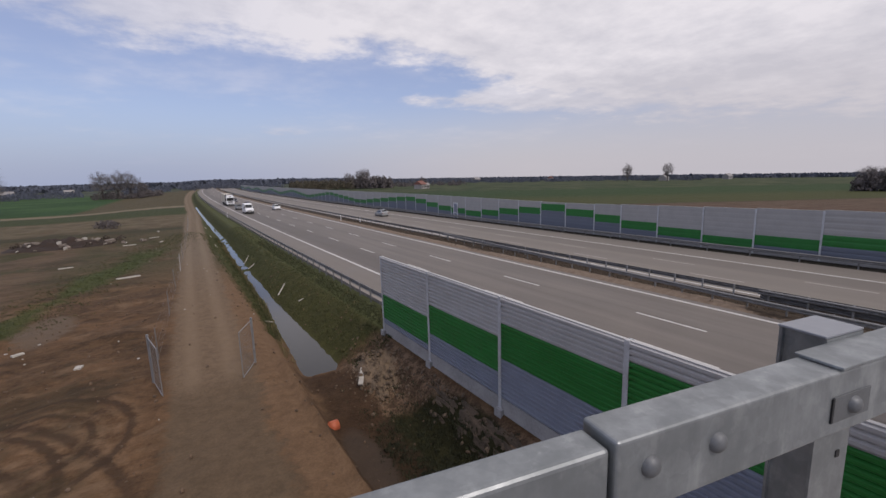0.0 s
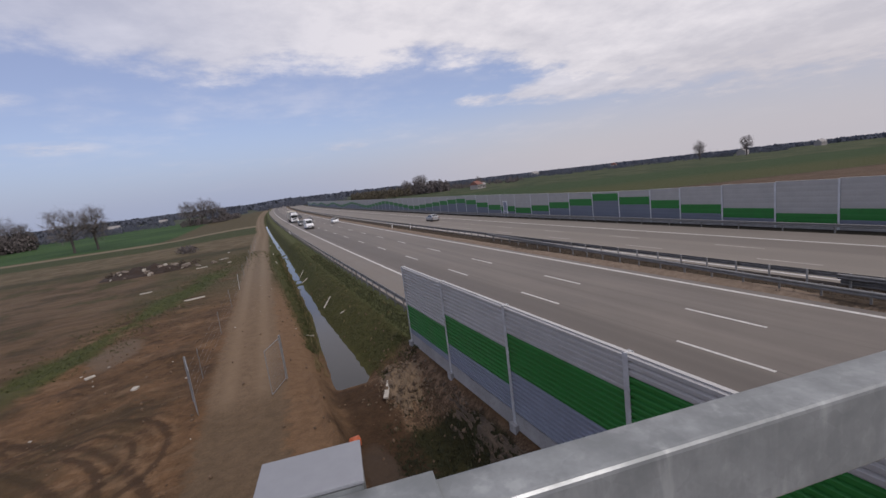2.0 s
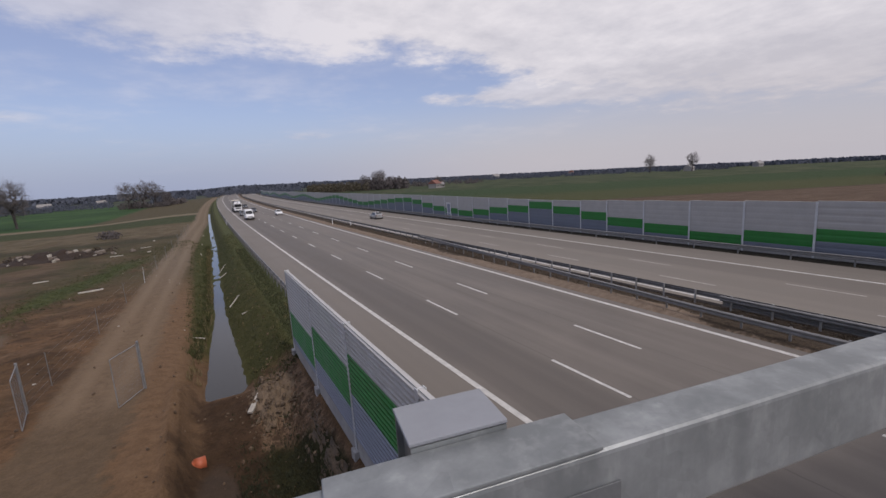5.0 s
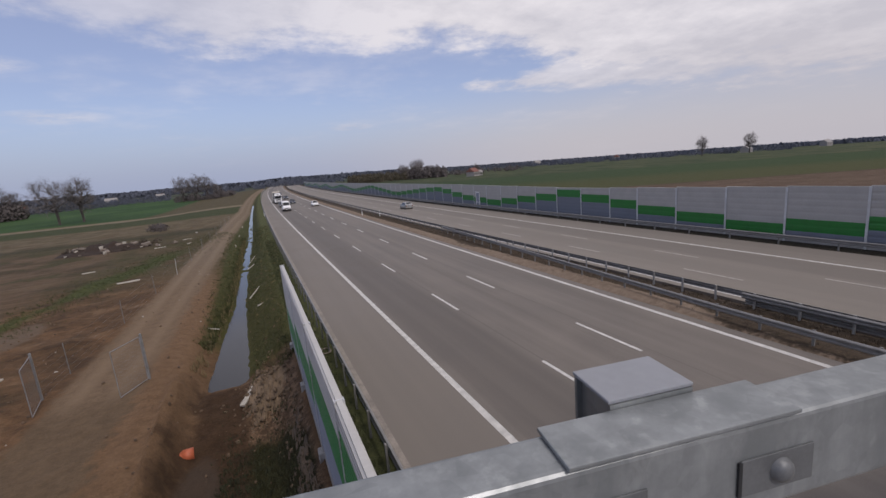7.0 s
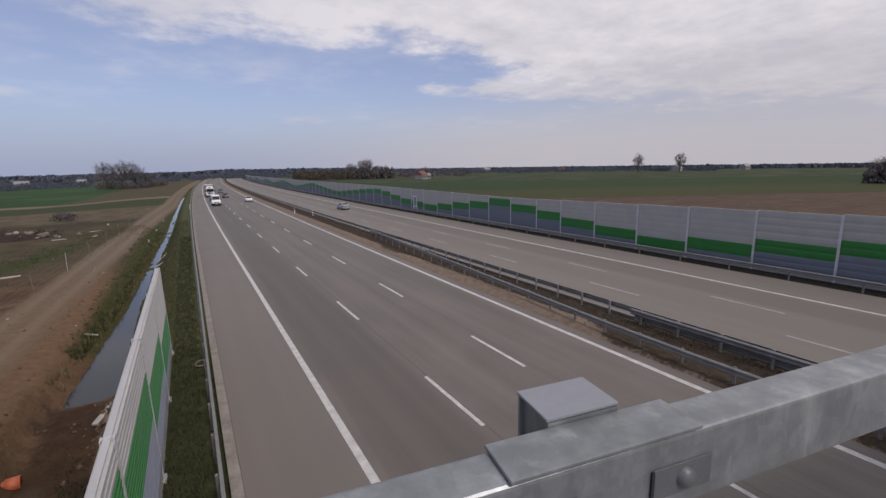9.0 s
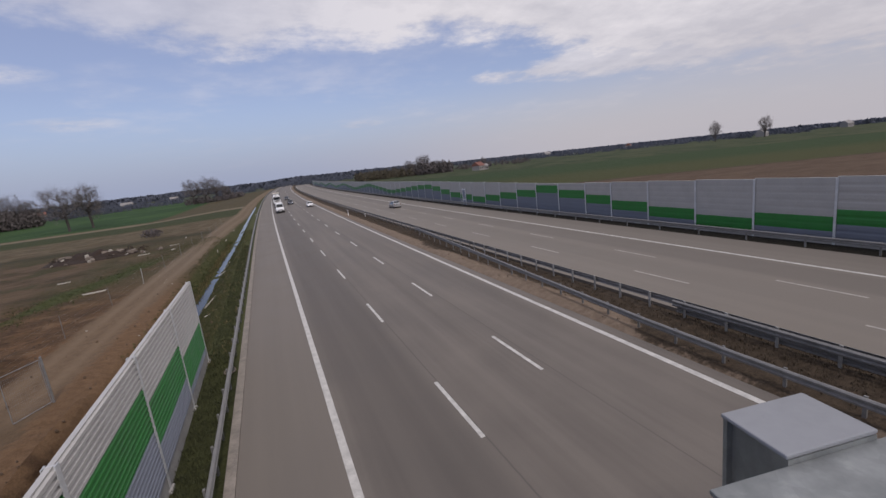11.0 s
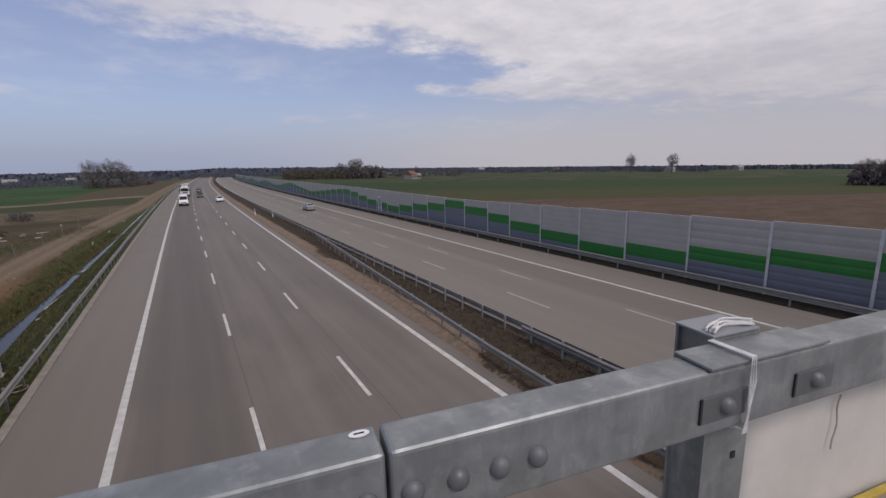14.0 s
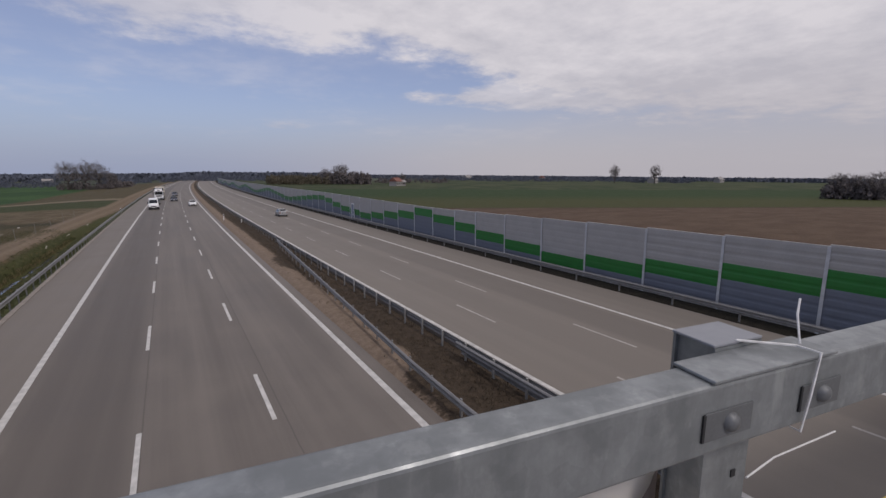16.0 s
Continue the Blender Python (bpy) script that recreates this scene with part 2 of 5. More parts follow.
def make_ground():
    m = Nodes("ground")
    x, y, z = along_road(m)
    n_big, n_mid, n_small, n_fine = m.noise(0.05, 4), m.noise(0.35, 5, 0.6), m.noise(2.2, 5, 0.65), m.noise(11, 4, 0.7)
    wob = m.math("MULTIPLY", m.math("SUBTRACT", n_mid, 0.5), 3.2)
    wob2 = m.math("MULTIPLY", m.math("SUBTRACT", n_small, 0.5), 1.6)
    xw = m.math("ADD", m.math("ADD", x, wob), wob2)
    yw = m.math("ADD", m.math("ADD", y, m.math("MULTIPLY", wob, 2.0)), wob2)

    def both(a, b):
        return m.math("MULTIPLY", a, b)

    def line(ax, ay, c):
        return m.math("ADD", m.math("ADD", m.math("MULTIPLY", x, ax), m.math("MULTIPLY", y, ay)), c)

    grain = m.math("ADD", m.math("MULTIPLY", n_small, 0.55), m.math("MULTIPLY", n_fine, 0.45))
    # turned soil, brown to ochre
    soil = m.mix(m.ramp(grain, 0.32, 0.68), (0.050, 0.032, 0.018), (0.118, 0.078, 0.045))
    ochre = m.mix(m.ramp(grain, 0.32, 0.68), (0.098, 0.059, 0.031), (0.182, 0.118, 0.068))
    c = m.mix(m.ramp(n_mid, 0.42, 0.62, 0.0, 0.8), soil, ochre)
    # dragged tracks of paler dust and dark wet clay
    drag = m.noise(0.55, 5, 0.62, m.scaled(m.pos, (0.6, 1.1, 1.0)))
    c = m.mix(m.ramp(drag, 0.52, 0.66, 0.0, 0.6), c, (0.185, 0.134, 0.087))
    c = m.mix(both(m.ramp(x, -12.2, -13.2), m.ramp(drag, 0.44, 0.36, 0.0, 0.6)), c, (0.042, 0.029, 0.018))
    # turning tyre marks pressed into the clay
    for cx, cy, radius, width in RUTS:
        rx, ry = m.math("SUBTRACT", x, cx), m.math("SUBTRACT", y, cy)
        ring = m.math("SQRT", m.math("ADD", both(rx, rx), both(ry, ry)))
        ring = m.math("ABSOLUTE", m.math("SUBTRACT", m.math("ADD", ring, m.math("MULTIPLY", wob2, 0.35)), radius))
        mark = both(m.ramp(ring, width, width * 0.3), m.ramp(n_mid, 0.36, 0.56, 0.15, 0.75))
        c = m.mix(both(mark, m.ramp(x, -16.2, -17.2)), c, (0.045, 0.030, 0.019))
        edge = m.ramp(m.math("ABSOLUTE", m.math("SUBTRACT", ring, width * 1.5)), width * 0.8, 0.0, 0.0, 0.4)
        c = m.mix(both(both(edge, m.ramp(n_small, 0.4, 0.6)), m.ramp(x, -16.2, -17.2)), c, (0.20, 0.142, 0.092))
    # smooth ochre clay between track and ditch
    c = m.mix(both(m.ramp(x, -12.8, -12.0), m.ramp(x, -9.3, -9.9)), c, m.mix(m.ramp(grain, 0.3, 0.7), (0.112, 0.074, 0.044), (0.190, 0.132, 0.083)))
    # dry grass and weeds over the waste ground further out
    weeds = m.mix(m.ramp(grain, 0.3, 0.7), (0.040, 0.036, 0.017), (0.110, 0.088, 0.048))
    c = m.mix(both(m.ramp(yw, 26, 46), m.ramp(n_mid, 0.30, 0.48)), c, weeds)
    # tilled pale-brown field
    tilled = m.mix(m.ramp(m.noise(0.6, 4, 0.6, m.scaled(m.pos, (0.25, 2.0, 1.0))), 0.3, 0.7), (0.078, 0.054, 0.033), (0.124, 0.088, 0.056))
    c = m.mix(both(m.ramp(xw, -25, -28), m.ramp(yw, 84, 74)), c, tilled)
    rough = m.ramp(m.math("ADD", m.noise(0.16, 5, 0.7), m.math("MULTIPLY", n_small, 0.25)), 0.60, 0.74)
    c = m.mix(both(m.ramp(x, -16.6, -18.5), m.math("MULTIPLY", rough, 0.7)), c, (0.045, 0.036, 0.020))
    # olive patches and straw over the rough ground
    mott = m.noise(0.13, 5, 0.65)
    out = both(m.ramp(x, -16.6, -18.0), m.ramp(yw, 26, 36))
    c = m.mix(both(out, m.ramp(mott, 0.52, 0.60, 0.0, 0.75)), c, m.mix(m.ramp(grain, 0.3, 0.7), (0.026, 0.028, 0.010), (0.070, 0.064, 0.028)))
    c = m.mix(both(out, m.ramp(mott, 0.44, 0.36, 0.0, 0.55)), c, m.mix(m.ramp(grain, 0.3, 0.7), (0.080, 0.058, 0.034), (0.150, 0.112, 0.070)))
    # green weedy strip
    strip = m.math("ABSOLUTE", m.math("ADD", m.math("SUBTRACT", x, m.math("MULTIPLY", y, 0.24)), 30.9))
    strip = m.math("ADD", strip, m.math("MULTIPLY", m.math("ABSOLUTE", m.math("ADD", wob, m.math("MULTIPLY", m.math("SUBTRACT", n_big, 0.5), 9.0))), 1.3))
    green = m.mix(m.ramp(grain, 0.3, 0.7), (0.022, 0.036, 0.010), (0.075, 0.098, 0.028))
    c = m.mix(both(both(m.ramp(strip, 2.9, 1.3, 0.0, 0.85), m.ramp(y, 10, 20)), m.ramp(yw, 62, 50)), c, green)
    # grey puddle silt
    px, py = m.math("DIVIDE", m.math("ADD", x, 22.4), 1.5), m.math("DIVIDE", m.math("ADD", y, -21.5), 3.6)
    pud = m.math("ADD", m.math("ADD", both(px, px), both(py, py)), m.math("MULTIPLY", wob2, 1.3))
    c = m.mix(m.ramp(pud, 1.3, 0.6, 0.0, 0.75), c, (0.135, 0.112, 0.088))
    # far fields, left
    field = m.mix(m.ramp(m.noise(0.02, 3), 0.4, 0.6), (0.022, 0.055, 0.015), (0.038, 0.080, 0.022))
    c = m.mix(both(m.ramp(yw, 84, 90), m.ramp(n_mid, 0.40, 0.62, 0.2, 0.7)), c, (0.150, 0.118, 0.076))
    c = m.mix(both(m.ramp(yw, 84, 87), m.ramp(yw, 96, 90, 0.0, 0.8)), c, (0.036, 0.034, 0.016))
    c = m.mix(m.ramp(yw, 128, 136), c, m.mix(m.ramp(grain, 0.3, 0.7), (0.024, 0.034, 0.012), (0.060, 0.068, 0.026)))
    c = m.mix(m.ramp(yw, 172, 178), c, (0.175, 0.145, 0.100))
    c = m.mix(m.ramp(yw, 186, 190), c, weeds)
    c = m.mix(both(m.ramp(m.math("ADD", y, wob2), 190, 197), m.ramp(line(1, 0.03, 45), 6, 0)), c, field)
    # far fields, right
    right = m.ramp(x, 34.6, 36.5)
    c = m.mix(right, c, m.mix(m.ramp(m.noise(0.5, 4, 0.6, m.scaled(m.pos, (0.3, 0.6, 1))), 0.3, 0.7), (0.076, 0.049, 0.032), (0.110, 0.074, 0.049)))
    field_r = m.mix(m.ramp(line(0.447, 0.894, -150), -25, 25), (0.052, 0.056, 0.018), (0.026, 0.048, 0.014))
    c = m.mix(both(right, m.ramp(m.math("ABSOLUTE", line(0.447, 0.894, -98.5)), 1.6, 0.6, 0.0, 0.7)), c, (0.03, 0.025, 0.015))
    c = m.mix(both(right, m.ramp(line(0.447, 0.894, -99.7), -1.5, 1.5)), c, field_r)
    c = m.mix(both(right, m.ramp(line(0.447, 0.894, -247), -6, 6)), c, m.mix(m.ramp(n_big, 0.4, 0.6), (0.024, 0.04, 0.014), (0.06, 0.066, 0.03)))
    # distance: dull woods and fields
    far = m.ramp(y, 480, 640)
    c = m.mix(far, c, m.mix(m.ramp(m.noise(0.006, 3), 0.4, 0.6), (0.035, 0.045, 0.03), (0.06, 0.07, 0.045)))
    # roadside ditch and its grass banks
    turf = m.mix(m.ramp(grain, 0.3, 0.72), (0.034, 0.038, 0.012), (0.078, 0.084, 0.029))
    turf = m.mix(m.ramp(n_mid, 0.55, 0.7, 0.0, 0.3), turf, (0.090, 0.084, 0.040))
    inside = both(m.ramp(m.math("ADD", x, m.math("MULTIPLY", wob2, 0.7)), -10.5, -9.9), m.ramp(x, 34.8, 34.4))
    inside = both(inside, m.math("MAXIMUM", m.ramp(x, -8.2, -8.0), m.ramp(m.math("ADD", y, wob), 12, 16)))
    c = m.mix(both(inside, m.ramp(m.math("ADD", y, m.math("ADD", wob2, m.math("MULTIPLY", x, 0.4))), 4.6, 6.0)), c, turf)
    spoil = both(both(m.ramp(x, -8.2, -7.4), m.ramp(x, -5.2, -5.5)), m.ramp(m.math("ADD", y, wob2), 8.2, 7.0))
    c = m.mix(spoil, c, m.mix(m.ramp(grain, 0.42, 0.62), (0.07, 0.05, 0.034), (0.205, 0.150, 0.103)))
    # wet dark hollow by the pipe
    hx, hy = m.math("DIVIDE", m.math("ADD", x, 7.4), 1.9), m.math("DIVIDE", m.math("ADD", y, 2.2), 4.2)
    hollow = m.math("ADD", m.math("ADD", both(hx, hx), both(hy, hy)), m.math("MULTIPLY", wob, 0.25))
    c = m.mix(m.ramp(hollow, 1.15, 0.8), c, m.mix(m.ramp(grain, 0.3, 0.7), (0.012, 0.014, 0.005), (0.036, 0.037, 0.014)))
    # wet clay between the pipe and the water
    wet = both(both(m.ramp(xw, -10.8, -10.0), m.ramp(x, -7.4, -7.9)), both(m.ramp(yw, 8.2, 6.8), m.ramp(yw, -6, -3)))
    c = m.mix(m.math("MULTIPLY", wet, 0.85), c, m.mix(m.ramp(grain, 0.3, 0.7), (0.028, 0.018, 0.011), (0.066, 0.043, 0.027)))
    # grey silt left by standing water below the pipe
    sx, sy = m.math("DIVIDE", m.math("ADD", x, 9.4), 0.75), m.math("DIVIDE", m.math("ADD", y, 0.6), 2.6)
    silt = m.math("ADD", m.math("ADD", both(sx, sx), both(sy, sy)), m.math("MULTIPLY", wob2, 0.5))
    c = m.mix(m.ramp(silt, 1.2, 0.5, 0.0, 0.6), c, (0.075, 0.064, 0.055))
    # gravelled track, with tyre lanes
    centre = m.math("SUBTRACT", x, m.math("MULTIPLY", m.math("MINIMUM", y, 140.0), 0.034))
    off = m.math("ABSOLUTE", m.math("ADD", centre, 14.2))
    gravel = m.mix(m.ramp(grain, 0.3, 0.7), (0.118, 0.090, 0.062), (0.195, 0.152, 0.106))
    lane = m.math("ABSOLUTE", m.math("SUBTRACT", off, 0.85))
    gravel = m.mix(m.ramp(m.math("ADD", lane, m.math("MULTIPLY", wob2, 0.4)), 0.55, 0.1, 0.0, 0.4), gravel, (0.225, 0.180, 0.130))
    near = m.mix(m.ramp(grain, 0.3, 0.7), (0.089, 0.069, 0.046), (0.150, 0.115, 0.078))
    gravel = m.mix(m.ramp(y, 8.0, 5.0), gravel, near)
    c = m.mix(m.ramp(m.math("ADD", off, m.math("ADD", m.math("MULTIPLY", wob2, 0.9), m.math("MULTIPLY", wob, 0.35))), 2.1, 1.5), c, gravel)
    # red-brown clay tint of the loose earth west of the barrier
    tint = m.t.nodes.new("ShaderNodeMix")
    tint.data_type, tint.blend_type = "RGBA", "MULTIPLY"
    m.put(tint.inputs[0], both(m.ramp(x, -4.8, -5.2), m.ramp(y, 55, 15, 0.25, 1.0))), m.put(tint.inputs[6], c), m.put(tint.inputs[7], (1.0, 0.885, 0.785))
    c = tint.outputs[2]
    # central reserve: sand and dead weeds
    sand = m.mix(m.ramp(grain, 0.3, 0.7), (0.145, 0.106, 0.076), (0.255, 0.195, 0.145))
    dead = m.mix(m.ramp(grain, 0.3, 0.7), (0.026, 0.019, 0.013), (0.085, 0.062, 0.042))
    side = m.math("ADD", m.math("MULTIPLY", m.math("SUBTRACT", x, 14.35), 0.8), m.math("MULTIPLY", m.math("SUBTRACT", n_mid, 0.5), 1.3))
    gap = m.math("MULTIPLY", m.ramp(yw, 18.5, 21.5), m.ramp(yw, 27.5, 24.5))
    side = m.math("ADD", m.math("ADD", side, m.math("MULTIPLY", m.math("SUBTRACT", n_small, 0.5), 1.6)), m.math("ADD", m.ramp(y, -1, -5, 0.0, 1.3), m.math("MULTIPLY", gap, 0.75)))
    mid = m.mix(m.ramp(side, -0.12, 0.18), sand, dead)
    c = m.mix(both(m.ramp(x, 12.0, 12.2), m.ramp(x, 19.0, 18.8)), c, mid)
    # verge under the far barrier, near black to paint in the shade there
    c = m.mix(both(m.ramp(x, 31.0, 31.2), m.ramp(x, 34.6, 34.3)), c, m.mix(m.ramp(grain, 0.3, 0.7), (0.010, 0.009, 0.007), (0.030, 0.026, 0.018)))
    # dark verge behind the near guardrail
    c = m.mix(both(m.ramp(x, -5.3, -5.0), m.ramp(x, -2.0, -2.2)), c, m.mix(m.ramp(m.math("ADD", grain, m.ramp(y, 2, 9, 0.0, 0.25)), 0.35, 0.75), (0.030, 0.033, 0.013), (0.074, 0.080, 0.030)))
    m.bump(m.math("ADD", m.math("MULTIPLY", n_small, 1.0), m.math("MULTIPLY", n_fine, 0.4)), 0.9, 0.12)
    return m.done(c, 0.95, 0, 0.2)


def make_galvanised():
    m = Nodes("galvanised_steel")
    vor = m.t.nodes.new("ShaderNodeTexVoronoi")
    vor.inputs["Scale"].default_value = 38
    m.put(vor.inputs["Vector"], m.pos)
    spangle = m.xyz(vor.outputs["Color"])[0]
    cloud, fine = m.noise(9, 5, 0.65), m.noise(70, 3, 0.6)
    runs = m.noise(1.0, 5, 0.6, m.scaled(m.pos, (16, 16, 3)))
    f = m.math("ADD", m.math("MULTIPLY", cloud, 0.5), m.math("ADD", m.math("MULTIPLY", spangle, 0.05), m.math("MULTIPLY", runs, 0.36)))
    c = m.mix(m.ramp(f, 0.34, 0.66), (0.215, 0.228, 0.229), (0.36, 0.376, 0.379))
    c = m.mix(m.ramp(runs, 0.60, 0.70, 0.0, 0.3), c, (0.50, 0.515, 0.505))
    blot = m.noise(24, 4, 0.6, m.scaled(m.pos, (1.0, 1.0, 0.6)))
    c = m.mix(m.ramp(blot, 0.54, 0.70, 0.0, 0.3), c, (0.45, 0.46, 0.455))
    m.bump(fine, 0.08, 0.002)
    return m.done(c, m.ramp(f, 0.3, 0.7, 0.50, 0.38), 0.6, 0.5)


ASPHALT, GROUND, GALV = make_asphalt(), make_ground(), make_galvanised()
PAINT = plain("road_paint", (0.52, 0.505, 0.475), 0.75, 0, 0.24, 2.5)
RAIL = plain("weathered_zinc", (0.215, 0.21, 0.205), 0.55, 0.3, 0.2, 3)
ZINC = plain("zinc_post", (0.56, 0.57, 0.58), 0.5, 0.2, 0.15, 3)
PANEL = plain("pale_grey_panel", (0.46, 0.447, 0.43), 0.55, 0.0, 0.08, 1.5)
FARPANEL = plain("dull_grey_panel", (0.385, 0.372, 0.355), 0.6, 0.0, 0.08, 1.0)
FARBLUE = plain("dull_blue_panel", (0.150, 0.168, 0.208), 0.6, 0.0, 0.08, 1.0)
WASHER = plain("dull_washer", (0.155, 0.16, 0.162), 0.55, 0.45, 0.15, 20)
BOLTGREY = plain("dull_bolt", (0.15, 0.155, 0.158), 0.55, 0.4, 0.15, 30)
GREEN = plain("green_panel", (0.018, 0.170, 0.028), 0.5, 0, 0.12, 1.5)
BLUEGREY = plain("blue_grey_panel", (0.225, 0.245, 0.30), 0.55, 0, 0.08, 1.5)
CONCRETE = plain("concrete", (0.33, 0.32, 0.31), 0.85, 0, 0.2, 1.2, 0.2)
CAPGREY = plain("grey_cap", (0.262, 0.270, 0.288), 0.55, 0.1, 0.08, 6)
BARK = plain("bark", (0.075, 0.064, 0.058), 0.9, 0, 0.3, 3)
TWIG = plain("twig", (0.155, 0.136, 0.130), 0.9, 0, 0.3, 1)
# woods colour shifted pale and blue, aerial haze put into the base colour
HAZED_WOODS = plain("hazed_far_woods", (0.080, 0.090, 0.118), 0.95, 0, 0.2, 0.01)
BUSH = plain("bare_bush", (0.108, 0.094, 0.092), 0.95, 0, 0.35, 0.3)
CONIFER = plain("young_pines", (0.085, 0.072, 0.048), 0.95, 0, 0.35, 0.15)
TUFT = plain("dry_grass", (0.16, 0.125, 0.06), 0.95, 0, 0.4, 2)
GRASS = plain("green_grass", (0.052, 0.058, 0.018), 0.95, 0, 0.35, 0.8)
WHITE = plain("white_paint", (0.78, 0.78, 0.78), 0.35, 0, 0.03, 2)
BLACK = plain("black_plastic", (0.015, 0.015, 0.016), 0.6, 0, 0.2, 5)
RUBBER = plain("rubber", (0.02, 0.02, 0.021), 0.85, 0, 0.2, 8)
DARKGLASS = plain("car_glass", (0.012, 0.014, 0.017), 0.06, 0, 0.1, 1, spec=0.8)
SILVER = plain("silver_paint", (0.42, 0.42, 0.42), 0.3, 0.5, 0.04, 2)
NAVY = plain("dark_blue_paint", (0.018, 0.024, 0.045), 0.28, 0.2, 0.06, 2)
GREYCAR = plain("grey_paint", (0.10, 0.105, 0.11), 0.3, 0.4, 0.05, 2)
LAMP = plain("headlamp", (0.75, 0.76, 0.78), 0.12, 0, 0.05, 9, spec=0.9)
PLATE = plain("number_plate", (0.7, 0.7, 0.68), 0.5, 0, 0.03, 9)
TARP = plain("trailer_tarpaulin", (0.60, 0.54, 0.44), 0.7, 0, 0.08, 0.8)


def make_sheet():
    m = Nodes("white_sheet")
    c = m.mix(m.ramp(m.noise(3, 5, 0.6), 0.3, 0.7), (0.78, 0.745, 0.695), (0.88, 0.85, 0.80))
    m.done(c, 0.7)
    tr, mx = m.t.nodes.new("ShaderNodeBsdfTranslucent"), m.t.nodes.new("ShaderNodeMixShader")
    m.put(tr.inputs["Color"], c)
    mx.inputs[0].default_value = 0.45
    m.t.links.new(m.bsdf.outputs[0], mx.inputs[1]), m.t.links.new(tr.outputs[0], mx.inputs[2])
    m.t.links.new(mx.outputs[0], m.t.nodes["Material Output"].inputs["Surface"])
    return m.mat


SHEET = make_sheet()
HEM = plain("blue_grey_fabric", (0.10, 0.105, 0.14), 0.75, 0, 0.15, 9)
ROPE = plain("white_cord", (0.68, 0.67, 0.65), 0.8, 0, 0.15, 60)
ORANGE = plain("orange_pipe", (0.50, 0.13, 0.06), 0.55, 0, 0.15, 6)
TIMBER = plain("weathered_timber", (0.42, 0.385, 0.33), 0.85, 0, 0.2, 6, 0.2)
YELLOW = plain("yellow_edging", (0.55, 0.40, 0.07), 0.6, 0, 0.15, 5)
GATE = plain("dull_gate_zinc", (0.29, 0.292, 0.295), 0.5, 0.4, 0.2, 3)
RUBBLE = plain("rubble", (0.20, 0.165, 0.135), 0.9, 0, 0.35, 1.5)
EARTH = plain("earth_heap", (0.034, 0.022, 0.016), 0.95, 0, 0.35, 1.5)
ROOF = plain("red_roof", (0.20, 0.085, 0.065), 0.8, 0, 0.15, 1)
WALLS = plain("plastered_wall", (0.28, 0.265, 0.255), 0.85, 0, 0.1, 0.5)


def make_water():
    m = Nodes("ditch_water")
    m.bump(m.noise(1.6, 3, 0.5), 0.05, 0.05)
    return m.done((0.035, 0.034, 0.032), 0.10, 0, 0.30)


WATER = make_water()


# ---- mesh helpers ----
def link(name, bm, material, parent=None, label="", smooth=False):
    me = bpy.data.meshes.new(name)
    bm.to_mesh(me)
    bm.free()
    for m in material if isinstance(material, (list, tuple)) else [material]:
        me.materials.append(m)
    if smooth:
        for p in me.polygons:
            p.use_smooth = True
        if smooth == "creased":
            me.set_sharp_from_angle(angle=radians(38))
    ob = new(name, me)
    if parent:
        ob.parent = parent
    if label:
        ob["label"] = label
    return ob


def part(name, bm, material, parent, label="", smooth=False):
    return link(name, bm, material, parent, label, smooth)


def share(name, me, parent, m):
    ob = new(name, me)
    ob.parent = parent
    ob.matrix_basis = m
    return ob


def thing(name, label, category, m=None, group="", kind=""):
    ob = new(name)
    ob.empty_display_size = 0.2
    if m is not None:
        ob.matrix_basis = m
    return tagged(ob, label, category, group, kind)


def box(bm, x0, x1, y0, y1, z0, z1, bevel=0.0):
    vs = [bm.verts.new((x, y, z)) for z in (z0, z1) for x, y in ((x0, y0), (x1, y0), (x1, y1), (x0, y1))]
    fs = [bm.faces.new([vs[i] for i in f]) for f in ((3, 2, 1, 0), (4, 5, 6, 7), (0, 1, 5, 4), (1, 2, 6, 5), (2, 3, 7, 6), (3, 0, 4, 7))]
    if bevel:
        es = list({e for f in fs for e in f.edges})
        bmesh.ops.bevel(bm, geom=es, offset=bevel, segments=3 if bevel > 0.0055 and bevel < 0.0095 else 2, affect="EDGES", profile=0.5)
    return bm


def bx(*a, bevel=0.0):
    return box(bmesh.new(), *a, bevel=bevel)


def tube(bm, p, q, r0, r1, n=6):
    p, q = Vector(p), Vector(q)
    d = (q - p).normalized()
    a = d.orthogonal().normalized()
    b = d.cross(a)
    rings = []
    for c, r in ((p, r0), (q, r1)):
        rings.append([bm.verts.new(c + r * (math.cos(2 * math.pi * i / n) * a + math.sin(2 * math.pi * i / n) * b)) for i in range(n)])
    for i in range(n):
        bm.faces.new((rings[0][i], rings[0][(i + 1) % n], rings[1][(i + 1) % n], rings[1][i]))
    bm.faces.new(rings[0][::-1])
    bm.faces.new(rings[1])
    return bm


def extrude_y(profile, y0, y1, bm=None, follow=False):
    """A closed x-z outline drawn out along y, or along the curve of the road."""
    bm = bm or bmesh.new()
    ys = [y0] + ([y for y in range(-8, 36, 4) if y0 < y < y1] if callable(follow) else [y for y in range(int(BEND_Y), 1000, 12) if y0 < y < y1] if follow else []) + [y1]
    rings = [[bm.verts.new((x + (follow(y) if callable(follow) else bend(y) if follow else 0.0), y, z)) for x, z in profile] for y in ys]
    n = len(profile)
    for a, b in zip(rings, rings[1:]):
        for i in range(n):
            bm.faces.new((a[i], a[(i + 1) % n], b[(i + 1) % n], b[i]))
    bm.faces.new(rings[0][::-1])
    bm.faces.new(rings[-1])
